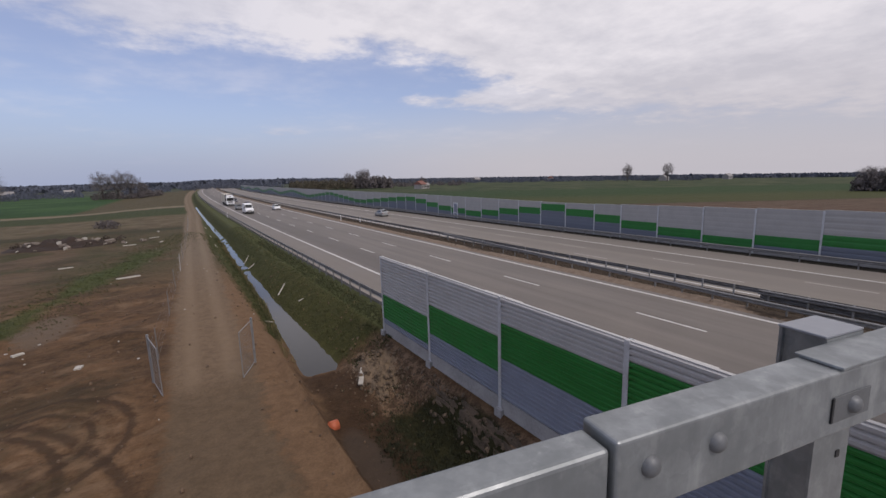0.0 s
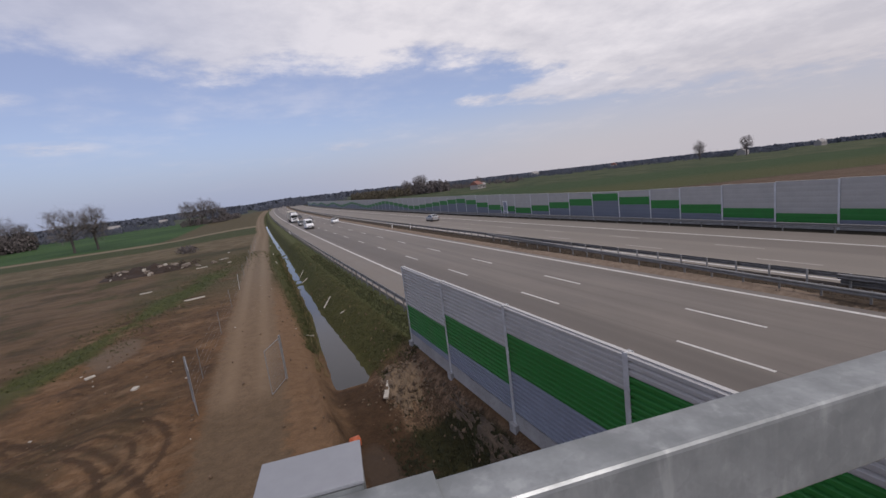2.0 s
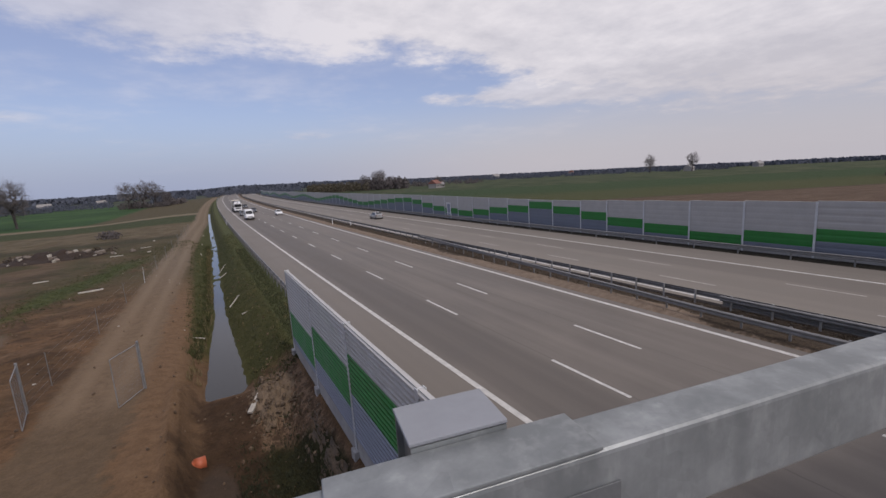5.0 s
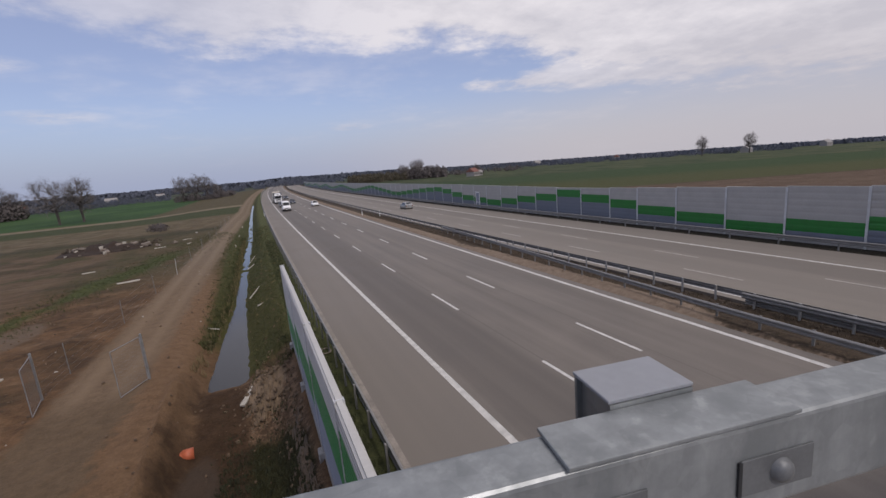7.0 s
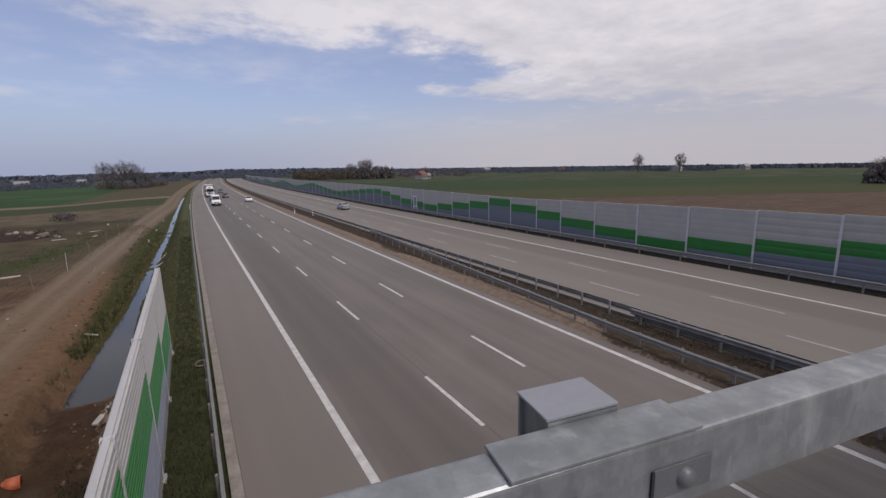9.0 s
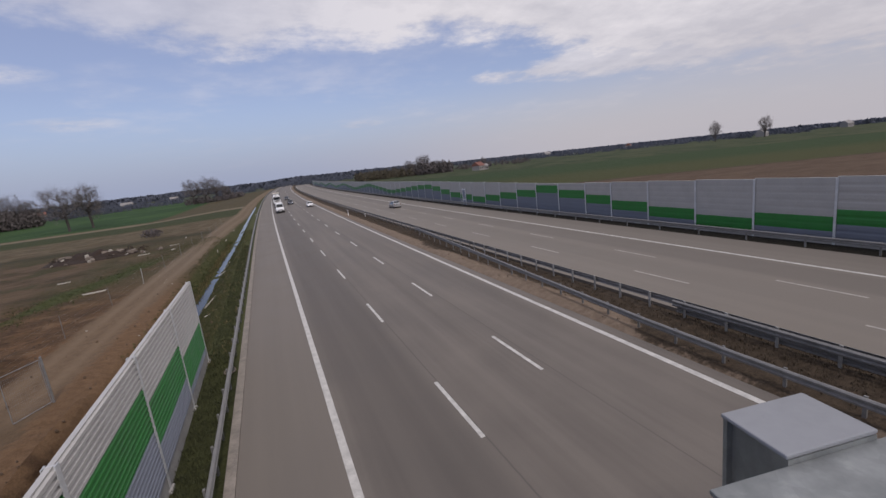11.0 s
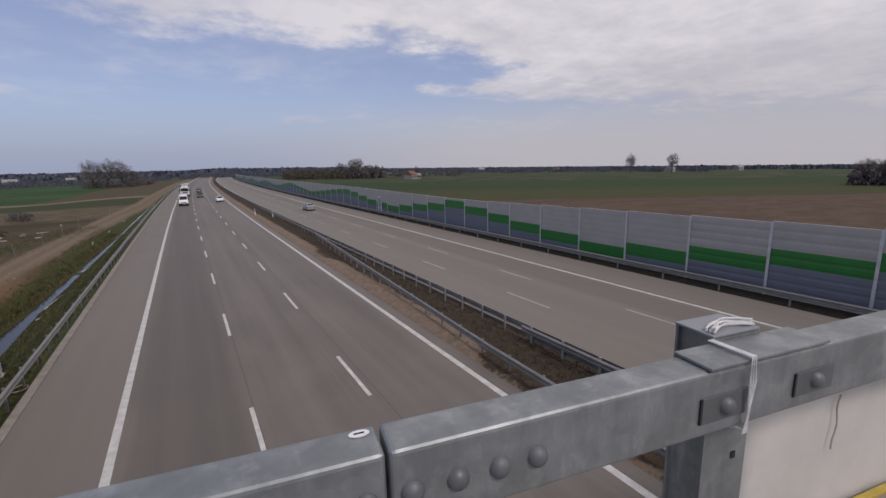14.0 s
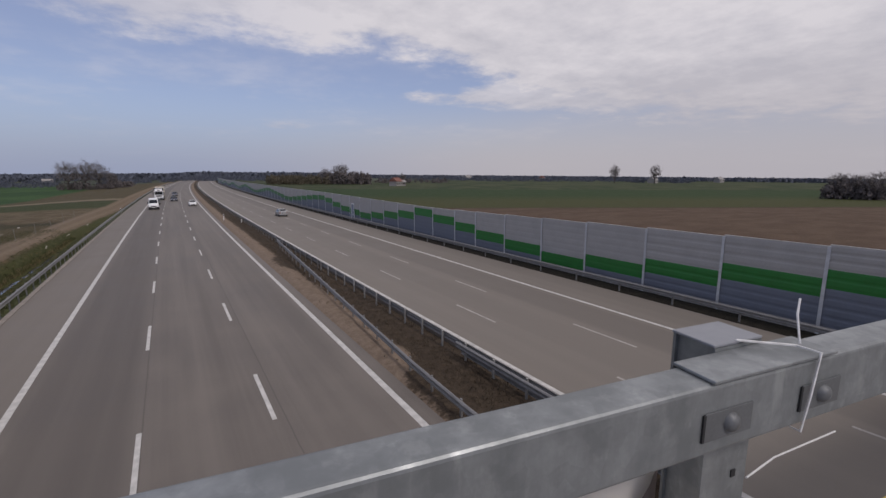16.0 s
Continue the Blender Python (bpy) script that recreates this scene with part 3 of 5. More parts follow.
    bmesh.ops.recalc_face_normals(bm, faces=bm.faces)
    return bm


# ---- ground ----
def ditch_centre(y):
    return -8.55 + 0.022 * max(-4.0, min(y, 75.0) - 12)


def ditch_half(y):
    return 0.42 + 0.58 * max(0.0, min(1.0, (24 - y) / 13))


def lerp_list(x, pts):
    for (xa, za), (xb, zb) in zip(pts, pts[1:]):
        if x <= xb:
            f = (x - xa) / (xb - xa)
            return za + (zb - za) * f
    return pts[-1][1]


def ground_z(x, y):
    x -= bend(y)
    c, h = ditch_centre(y), ditch_half(y)
    low = 0.19 * max(0.0, min(1.0, (y - 22) / 14))
    pts = [(-5000, -0.9), (-40, -0.9), (-17.5, -0.85), (-16, -0.80), (-11.6, -0.80), (-10.6, -1.0), (c - h, -2.2), (c - h * 0.5, -2.42 + low),
           (c + h * 0.5, -2.42 + low), (c + h, -2.2), (-5.6, -0.50), (-4.9, -0.32), (-3.6, -0.20), (-3.2, -0.24), (12.4, -0.24), (12.75, -0.02), (13.5, 0.18), (14.6, -0.10),
           (16.6, -0.16), (17.0, -0.36), (32.4, -0.44), (32.6, -0.37), (34.4, -0.28), (36.5, -0.45), (42, -0.8), (70, -1.0), (460, -6.2), (900, -13.0), (1600, -26.0), (5000, -70.0)]
    z = lerp_list(x, pts)
    if x < -20 and y > 110:
        # the fields west of the track fall away
        z -= 2.3 * min(1.0, (y - 110) / 130) * min(1.0, (-20 - x) / 25)
    if -11 < x < -5.3 and y < 8.2:
        # the ditch ends in a wide muddy hollow with a spoil bank on its road side
        f = min(1.0, (8.2 - y) / 1.2)
        hollow = (-1.94 - 0.40 * max(0.0, min(1.0, (4.5 - y) / 3.0))) + 0.08 * noise.noise((x * 0.9, y * 0.9, 3))
        edge = max(0.0, min(1.0, (x + 10.9) / 1.0)) * max(0.0, min(1.0, (-5.35 - x) / 1.5))
        edge = edge * edge * (3 - 2 * edge)
        z = z * (1 - f) + f * (-0.62 + (hollow + 0.62) * edge)
        z += 0.75 * math.exp(-(((x + 6.9) / 0.75) ** 2 + ((y - 5.2) / 1.9) ** 2))
    if x < -16 or (x < -10.5 and y < 6):
        z += 0.14 * noise.noise((x * 0.25, y * 0.25, 0)) + 0.07 * noise.noise((x * 1.1, y * 1.1, 5))
        z += 0.20 * max(0.0, 0.2 + noise.noise((x * 0.55, y * 0.32, 9))) * max(0.0, min(1.0, (-16.4 - x) / 1.2)) * max(0.0, min(1.0, (45 - y) / 20))
    if -10.6 < x < -5.4 and y < 110:
        z += (0.16 if y < 7 else 0.13) * noise.noise((x * 1.2, y * 1.2, 8)) + (0.12 if y < 7 else 0.08) * noise.noise((x * 3.1, y * 3.1, 2))
    if 12.7 < x < 16.7:
        z += 0.04 * noise.noise((x * 1.5, y * 1.1, 8))
    return z


def build_ground():
    xs = sorted(set([-2500, -1500, -900, -500, -300, -200, -140, -100, -75, -60, -50] + [round(-42 + i, 2) for i in range(10)] + [round(-32 + 0.5 * i, 2) for i in range(28)] + [round(-18 + 0.3 * i, 2) for i in range(51)]
                    + [-2.6, 0, 4, 8, 12.4] + [round(12.6 + 0.35 * i, 2) for i in range(14)] + [20, 24, 28, 32.3, 32.6, 33.4, 34.4, 35.4, 36.5, 39, 42, 50, 65, 90, 130, 200, 300, 450, 700, 1100, 1700, 2500]))
    ys = sorted(set([-600, -300, -150, -80, -50, -30, -20] + [round(-14 + 0.4 * i, 2) for i in range(105)] + [28.5 + 1.5 * i for i in range(40)] + [90 + 6 * i for i in range(20)]
                    + [215, 240, 280, 340, 420, 520, 700, 1000, 1500, 2200, 3200]))
    bm = bmesh.new()
    grid = [[bm.verts.new((x + bend(y), y, ground_z(x + bend(y), y))) for x in xs] for y in ys]
    for j in range(len(ys) - 1):
        for i in range(len(xs) - 1):
            bm.faces.new((grid[j][i], grid[j][i + 1], grid[j + 1][i + 1], grid[j + 1][i]))
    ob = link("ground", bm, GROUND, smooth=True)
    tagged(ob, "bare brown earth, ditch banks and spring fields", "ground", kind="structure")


build_ground()

bm = bmesh.new()
ys = [6.65 + 0.25 * i for i in range(123)] + [37.4 + 2 * i for i in range(80)]
rows = [[bm.verts.new((bend(y) + ditch_centre(y) - 0.05 + s * ((ditch_half(y) * 1.25 + 0.15) * min(1.0, math.sqrt((y - 6.6) / 2.6)) + 0.20 * noise.noise((y * 0.9, s * 3, 0)) + 0.14 * noise.noise((y * 2.3, s * 5, 4))), y, -2.2)) for s in (-1, 1)] for y in ys]
for a, b in zip(rows, rows[1:]):
    bm.faces.new((a[0], a[1], b[1], b[0]))
tagged(link("ditch_water", bm, WATER), "still grey water in the roadside ditch", "water", kind="structure")


# ---- carriageways ----
FAR_END = 940.0


def rc_z(x):
    return -0.10 - 0.012 * (x - 17)


road_l = link("road_main", extrude_y([(-3.1, -0.4), (12.75, -0.4), (12.75, 0.0), (-3.1, 0.0)], -60, FAR_END, follow=True), ASPHALT)
tagged(road_l, "grey asphalt three-lane carriageway with hard shoulder", "road", kind="structure")
bm = bmesh.new()
extrude_y([(16.95, -0.5), (32.4, -0.6), (32.4, rc_z(32.4)), (16.95, rc_z(16.95))], -60, FAR_END, bm, True)
road_r = link("road_opposite", bm, ASPHALT)
tagged(road_r, "pale grey asphalt opposite carriageway", "road", kind="structure")
bm = extrude_y([(-3.42, -0.35), (-3.11, -0.35), (-3.11, 0.03), (-3.42, 0.03)], -60, 400, follow=True)
tagged(link("kerb", bm, plain("stained_concrete", (0.245, 0.215, 0.185), 0.9, 0, 0.3, 1.5)), "low concrete kerb strip beside the hard shoulder", "kerb", kind="structure")


WORN = plain("worn_paint", (0.36, 0.335, 0.305), 0.8, 0, 0.25, 2.5)


def marking(name, x, w, y0, y1, parent, z=0.0):
    bm = extrude_y([(x - w / 2, z - 0.01), (x + w / 2, z - 0.01), (x + w / 2, z + 0.006), (x - w / 2, z + 0.006)], y0, y1, follow=True)
    return part(name, bm, WORN if parent is road_r and name == "lane_dash" else PAINT, parent)


marking("edge_line", 0.0, 0.25, -60, FAR_END, road_l)
marking("edge_line", 12.05, 0.25, -60, FAR_END, road_l)
marking("edge_line", 17.6, 0.22, -60, FAR_END, road_r, rc_z(17.6))
marking("edge_line", 28.25, 0.22, -60, FAR_END, road_r, rc_z(28.25))
for parent, x, start, w in ((road_l, 3.97, -6.49, 0.15), (road_l, 7.885, -4.02, 0.15), (road_r, 20.68, -0.25, 0.14), (road_r, 24.27, -6.75, 0.14)):
    z = 0.0 if parent is road_l else rc_z(x)
    first = marking("lane_dash", 0.0, w, 0, 4, parent, z)
    first.location = (x, start - 24, 0)
    for i in range(1, 44):
        y = start - 24 + 12 * i
        share("lane_dash", first.data, parent, Matrix.Translation((x + bend(y), y, 0)) @ Matrix.Rotation(-slope(y), 4, "Z"))


# ---- guardrails ----
def w_beam(x, face, z, y0, y1, follow=True):
    pts = [(0.0, 0.155), (0.03, 0.15), (0.08, 0.11), (0.08, 0.06), (0.02, 0.02), (0.02, -0.02), (0.08, -0.06), (0.08, -0.11), (0.03, -0.15), (0.0, -0.155)]
    outer = [(x + face * a, z + b) for a, b in pts]
    inner = [(x + face * (a - 0.012), z + b) for a, b in pts]
    return extrude_y(outer + inner[::-1], y0, y1, follow=follow)


def guardrail(x, face, y0, y1, near_end, label, zb=0.0, top=0.75, step=2.0, lower=None, post_mat=ZINC, line=bend, beam_mat=None):
    rail = thing("guardrail", label, "guardrail")
    part("beam", w_beam(x, face, zb + top - 0.16, y0, y1, True if line is bend else line), beam_mat or RAIL, rail)
    if lower:
        part("beam", w_beam(x, face, zb + top - 0.50, lower[0], lower[1]), RAIL, rail)
        part("beam", w_beam(x - face * 0.22, -face, zb + top - 0.16, lower[0], lower[1]), RAIL, rail)
    first = None
    y = y0 + 0.5
    far_bm = bmesh.new()
    while y < y1:
        if y < near_end:
            if first is None:
                bm = bmesh.new()
                c = -face * 0.07
                box(bm, x + c - 0.035, x + c + 0.035, -0.05, 0.05, zb - 0.45, zb + top + 0.02, 0.006)
                box(bm, min(x, x + c), max(x, x + c) + 0.001, -0.04, 0.04, zb + top - 0.24, zb + top - 0.08)
                first = part("post", bm, post_mat, rail)
                first.location = (line(y), y, 0)
            else:
                share("post", first.data, rail, Matrix.Translation((line(y), y, 0)))
        else:
            c = -face * 0.07
            box(far_bm, bend(y) + x + c - 0.035, bend(y) + x + c + 0.035, y - 0.05, y + 0.05, zb - 0.45, zb + top + 0.02)
        y += step
    if far_bm.verts:
        tagged(part("post_run", far_bm, post_mat, rail), kind="stuff")
    else:
        far_bm.free()
    return rail


guardrail(-3.62, 1, -40, 420, 70, "weathered zinc W-beam guardrail along the hard shoulder", post_mat=RAIL)
guardrail(13.2, -1, -40, 34, 34, "zinc W-beam guardrail slanting across the sandy central reserve", 0.0, post_mat=RAIL,
          line=lambda y: lerp_list(y, [(-50, 0.0), (-6, 0.0), (34, 2.6)]))
guardrail(16.35, 1, -40, 19, 60, "zinc guardrail on pale posts beside the opposite carriageway", -0.08, lower=(-40, -3.0), post_mat=plain("dull_zinc_post", (0.36, 0.355, 0.345), 0.5, 0.2, 0.2, 3))
guardrail(16.35, 1, 19.02, 420, 70, "dull zinc guardrail on dark posts beside the opposite carriageway", -0.08, post_mat=RAIL)
guardrail(32.85, -1, -40, 420, 60, "low dark guardrail in front of the noise barrier", -0.3, top=0.8, step=4.0, post_mat=RAIL)


# ---- noise barriers ----
def ribbed(x, z0, z1, y0, y1, pitch, depth=0.035, half=0.045):
    n = max(1, round((z1 - z0) / pitch))
    p = (z1 - z0) / n
    front, back = [], []
    for i in range(n):
        z = z0 + i * p
        for f, d in ((0.0, 0.0), (0.12, 0.0), (0.35, depth), (0.8, depth), (0.98, 0.0)):
            front.append((x - half - d, z + f * p))
            back.append((x + half + d, z + f * p))
    front.append((x - half, z1))
    back.append((x + half, z1))
    return extrude_y(front + back[::-1], y0, y1)


def barrier_bay(x, y0, y1, base, top, g0, g1, pitch, label, depth=0.035, lower=None, upper=None):
    bay = thing("noise_barrier", label, "noise barrier", Matrix.Translation((x + bend(y0), y0, 0)) @ Matrix.Rotation(-slope(y0), 4, "Z"), "bays of the noise barrier")
    ln = y1 - y0
    bm = bmesh.new()
    box(bm, -0.09, 0.09, -0.016, 0.016, base - 0.3, top + 0.04)
    box(bm, -0.105, -0.085, -0.08, 0.08, base - 0.3, top + 0.04)
    box(bm, 0.085, 0.105, -0.08, 0.08, base - 0.3, top + 0.04)
    part("post", bm, ZINC, bay, "zinc H-section post")
    part("plinth", bx(-0.075, 0.075, 0.02, ln - 0.02, base - 0.5, base + 0.45), CONCRETE, bay, "grey concrete plinth board")
    if g0 > base + 0.62:
        part("lower_panel", ribbed(0, base + 0.46, g0, 0.02, ln - 0.02, pitch, depth), lower or BLUEGREY, bay, "blue-grey ribbed panel")
    part("green_band", ribbed(0, max(g0, base + 0.46) + 0.004, g1, 0.02, ln - 0.02, pitch, depth), GREEN, bay, "green ribbed panel")
    if top > g1 + 0.1:
        part("upper_panel", ribbed(0, g1 + 0.004, top, 0.02, ln - 0.02, pitch, depth), upper or PANEL, bay, "pale grey ribbed panel")
    part("coping", bx(-0.055, 0.055, 0.02, ln - 0.02, top + 0.004, top + 0.035), PANEL, bay)
    return bay


near_green = [(0.45, 1.82), (1.08, 2.46), (1.68, 3.03), (2.1, 3.45), (1.68, 3.03), (1.08, 2.46), (0.45, 1.82)]
for i, (a, b) in enumerate(near_green):
    y1 = 7.03 - 5.13 * i
    barrier_bay(-5.13, y1 - 5.13, y1, -0.30, 3.98 - 0.02 * (i == 0), a, b, 0.165, "ribbed grey and green noise barrier bay on posts", 0.055)
bm = bmesh.new()
box(bm, -0.09, 0.09, -0.016, 0.016, -0.6, 4.0)
box(bm, -0.105, -0.085, -0.08, 0.08, -0.6, 4.0)
box(bm, 0.085, 0.105, -0.08, 0.08, -0.6, 4.0)
end_post = link("barrier_end_post", bm, ZINC)
end_post.location = (-5.13, 7.03, 0)
tagged(end_post, "zinc end post of the noise barrier", "post")
for i in range(8):
    bm = bmesh.new()
    box(bm, -0.2, 0.2, -0.2, 0.2, -0.75, -0.24, 0.03)
    f = link("post_footing", bm, CONCRETE)
    f.location = (-5.16, 7.03 - 5.13 * i, -0.02)
    tagged(f, "rough concrete footing under a barrier post", "footing", "footings of the noise barrier")


# bay ends and green tops of the far barrier, the opening bays irregular
FAR_X = 34.26
FAR_ENDS = [34.2, 29.2, 24.1, 19.95, 14.97, 9.8, 4.8, -0.5, -5.63, -10.7]
FAR_TOPS = [3.56, 3.02, 2.53, 2.0, 1.6, 1.13, 1.62, 2.15, 2.72, 3.24]
UP_TOPS = {1: 2.87, 2: 2.42, 3: 1.9, 4: 1.48, 5: 1.75, 6: 2.0, 7: 2.5, 8: 3.1, 9: 3.45, 10: 3.3}


def far_end(k):
    if k < 0:
        return 34.2 - 5.1 * k
    return FAR_ENDS[k] if k < 10 else -10.7 - 5.13 * (k - 9)


def far_top(k):
    if k >= 0:
        return FAR_TOPS[k] if k < 10 else 3.3
    return UP_TOPS.get(-k, 1.6 + 1.9 * abs(((-k - 9.5) % 12) - 6) / 6)


for k in range(-84, 14):
    y0, y1 = far_end(k + 1), far_end(k)
    ym = (y0 + y1) / 2
    top = 3.78 + max(0.0, 29.3 - ym) * 0.017 if ym < 29.3 else 3.78 + min(0.35, (ym - 29.3) * 0.008)
    g1 = min(far_top(k), top - 0.05)
    barrier_bay(FAR_X, y0, y1, -0.30, top, max(0.1, g1 - 1.02), g1, 0.5, "tall ribbed noise barrier bay, grey over green over blue-grey", 0.018 if k > 6 else 0.007, FARBLUE, FARPANEL)


# ---- bridge ----
RAIL_M = Matrix.Translation((0, -17.2143, 8.0189)) @ Matrix.Rotation(math.atan(-0.1873), 4, "Z") @ Matrix.Rotation(-0.0009, 4, "Y")
S0, STEP = -14.129, 1.3626

deck = thing("bridge_deck", "concrete footbridge deck crossing the motorway", "bridge", RAIL_M, kind="structure")
part("slab", bx(-27, 49, -6.0, 0.165, -2.2, -1.18), CONCRETE, deck)
part("plinth", bx(-27, 49, -0.20, 0.165, -1.177, -0.664, bevel=0.012), plain("stained_plinth", (0.27, 0.225, 0.18), 0.9, 0, 0.2, 2, 0.2), deck, "raised concrete plinth under the railing")
part("edging", bx(-27, 49, 0.150, 0.170, -0.668, -0.655), YELLOW, deck, "yellow edging strip")
for s in (-25.5, 14.9, 47.5):
    part("pier", bx(s - 0.6, s + 0.6, -5.2, -0.6, -9.6, -2.205, bevel=0.05), CONCRETE, deck)


def dome_bolt(r=0.017, h=0.013):
    bm = bmesh.new()
    rings = []
    for a in (0, 30, 60):
        rr, hh = r * math.cos(radians(a)), h * math.sin(radians(a))
        rings.append([bm.verts.new((rr * math.cos(t * math.pi / 6), -hh, rr * math.sin(t * math.pi / 6))) for t in range(12)])
    tip = bm.verts.new((0, -h, 0))
    for a, b in zip(rings, rings[1:]):
        for i in range(12):
            bm.faces.new((a[i], a[(i + 1) % 12], b[(i + 1) % 12], b[i]))
    for i in range(12):
        bm.faces.new((rings[-1][i], rings[-1][(i + 1) % 12], tip))
    bmesh.ops.recalc_face_normals(bm, faces=bm.faces)
    return bm


railing = thing("bridge_railing", "galvanised steel bridge railing with a box-section top rail", "railing", RAIL_M)
joints = [-13.31 + 4.0879 * k for k in range(-3, 15)]
BOLT_ME = None
for k, (a, b) in enumerate(zip(joints, joints[1:])):
    if abs(b + 13.31) < 0.01:
        part("top_rail", bx(a + 0.003, -14.62, 0.005, 0.062, -0.116, -0.010, bevel=0.008), GALV, railing)
        part("rail_sleeve", bx(-14.615, b - 0.002, 0.0, 0.070, -0.120, 0.0, bevel=0.006), GALV, railing)
    else:
        part("top_rail", bx(a + 0.0022, b - 0.0022, 0.0, 0.070, -0.120, 0.0, bevel=0.008), GALV, railing)
    for d in (-0.215, -0.155, -0.093, -0.03, 0.03, 0.093, 0.155, 0.215):
        if BOLT_ME is None:
            first = part("bolt", dome_bolt(0.0165, 0.012), BOLTGREY, railing, "dome-headed zinc bolt", smooth=True)
            BOLT_ME = first.data
            first.matrix_basis = Matrix.Translation((a + d, 0.0, -0.064))
        else:
            share("bolt", BOLT_ME, railing, Matrix.Translation((a + d, 0.0, -0.064)))
for d in (0.06, 0.19):
    share("bolt", BOLT_ME, railing, Matrix.Translation((-14.615 + d, 0, -0.05)))

POST_ME = CAP_ME = PLATE_ME = WASH_ME = GAP_SHADE_ME = HOLE_ME = None
for i in range(-8, 44):
    s = S0 + STEP * i
    m = Matrix.Translation((s, 0, 0))
    if POST_ME is None:
        # a box section, its side face set in a little between the flanges
        bm = bmesh.new()
        ring = ((0.100, 0.073), (0.222, 0.073), (0.222, 0.158), (0.100, 0.158), (0.100, 0.152), (0.108, 0.152), (0.108, 0.079), (0.100, 0.079))
        low = [bm.verts.new((u, v, -0.664)) for u, v in ring]
        high = [bm.verts.new((u, v, 0.013)) for u, v in ring]
        for j in range(8):
            bm.faces.new((low[j], low[(j + 1) % 8], high[(j + 1) % 8], high[j]))
        bm.faces.new(low[::-1])
        bm.faces.new(high)
        bmesh.ops.recalc_face_normals(bm, faces=bm.faces)
        p = part("post", bm, GALV, railing, "box-section post")
        POST_ME, p.matrix_basis = p.data, m
        bm = bmesh.new()
        box(bm, 0.098, 0.224, 0.0735, 0.160, 0.0135, 0.019, 0.0015)
        c = part("cap", bm, CAPGREY, p, "smooth grey cap plate")
        CAP_ME = c.data
        bm = bx(0.0, 0.305, -0.003, 0.073, 0.001, 0.007, bevel=0.0015)
        q = part("clamp_plate", bm, GALV, railing, "thin folded cover plate")
        PLATE_ME, q.matrix_basis = q.data, m
        bm = bx(-0.058, 0.050, -0.0025, 0.0, -0.093, -0.045, bevel=0.0008)
        w = part("washer", bm, WASHER, railing, "darker oblong washer plate")
        WASH_ME, w.matrix_basis = w.data, m @ Matrix.Translation((0.045, 0, 0))
        h = part("bolt_hole", bx(-0.006, 0.006, 0.071, 0.0728, -0.26, -0.245), BLACK, railing)
        HOLE_ME, h.matrix_basis = h.data, m @ Matrix.Translation((0.185, 0, 0))
        base = part("base_plate", bx(0.06, 0.25, 0.05, 0.148, -0.6635, -0.645, bevel=0.003), GALV, railing)
        BASE_ME, base.matrix_basis = base.data, m
    else:
        p = share("post", POST_ME, railing, m)
        share("cap", CAP_ME, p, Matrix.Identity(4))
        share("clamp_plate", PLATE_ME, railing, m @ Matrix.Rotation(0.004 * math.sin(i * 7.0), 4, "Z"))
        share("washer", WASH_ME, railing, m @ Matrix.Translation((0.045, 0, 0)))
        share("bolt_hole", HOLE_ME, railing, m @ Matrix.Translation((0.185, 0, 0)))
        share("base_plate", BASE_ME, railing, m)
    share("washer", WASH_ME, railing, m @ Matrix.Translation((0.28, 0, 0)))
    # black strips laid on the rail for the shadowed gap at each washer's edge
    for d in (-0.012, 0.223):
        if GAP_SHADE_ME is None:
            q = part("gap_shade", bx(-0.005, 0.0, -0.0030, -0.0004, -0.092, -0.046), BLACK, railing, "black strip painting the shaded gap beside the washer")
            GAP_SHADE_ME, q.matrix_basis = q.data, m @ Matrix.Translation((d, 0, 0))
        else:
            share("gap_shade", GAP_SHADE_ME, railing, m @ Matrix.Translation((d, 0, 0)))
    for d in (0.045, 0.28):
        share("bolt", BOLT_ME, railing, m @ Matrix.Translation((d, -0.0025, -0.069)))


# ---- banner and cords on the railing ----
def sag_sheet(s0, s1, top, bottom, n_off, seed, cols=40, rows_n=14, thick=0.003, slant=0.0):
    bm = bmesh.new()
    faces = []
    for side in (0, 1):
        g = []
        for i in range(cols + 1):
            f = i / cols
            s = s0 + (s1 - s0) * f
            zt, zb = top(s), bottom(s)
            col = []
            for j in range(rows_n + 1):
                h = j / rows_n
                z = zt + (zb - zt) * h
                w = 0.012 * math.sin(s * 7 + seed) * h + 0.010 * h * noise.noise((s * 4, z * 3, seed)) + 0.003 * math.sin(s * 31 + z * 4)
                col.append(bm.verts.new((s - slant * f ** 3 * max(0.0, -z - 0.30), n_off + w + side * thick, z)))
            g.append(col)
        faces.append(g)
        for a, b in zip(g, g[1:]):
            for j in range(rows_n):
                q = (a[j], b[j], b[j + 1], a[j + 1])
                bm.faces.new(q if side else q[::-1])
    a, b = faces
    for i in range(cols):
        for j in (0, rows_n):
            bm.faces.new((a[i][j], a[i + 1][j], b[i + 1][j], b[i][j]))
    for i in (0, cols):
        for j in range(rows_n):
            bm.faces.new((a[i][j], a[i][j + 1], b[i][j + 1], b[i][j]))
    bmesh.ops.recalc_face_normals(bm, faces=bm.faces)
    return bm


def white_top(s):
    return lerp_list(s, [(3.0, -0.13), (4.55, -0.20), (4.8, -0.28), (5.1, -0.38), (5.33, -0.425), (5.65, -0.385), (5.94, -0.30), (6.4, -0.135), (7.0, -0.13)])


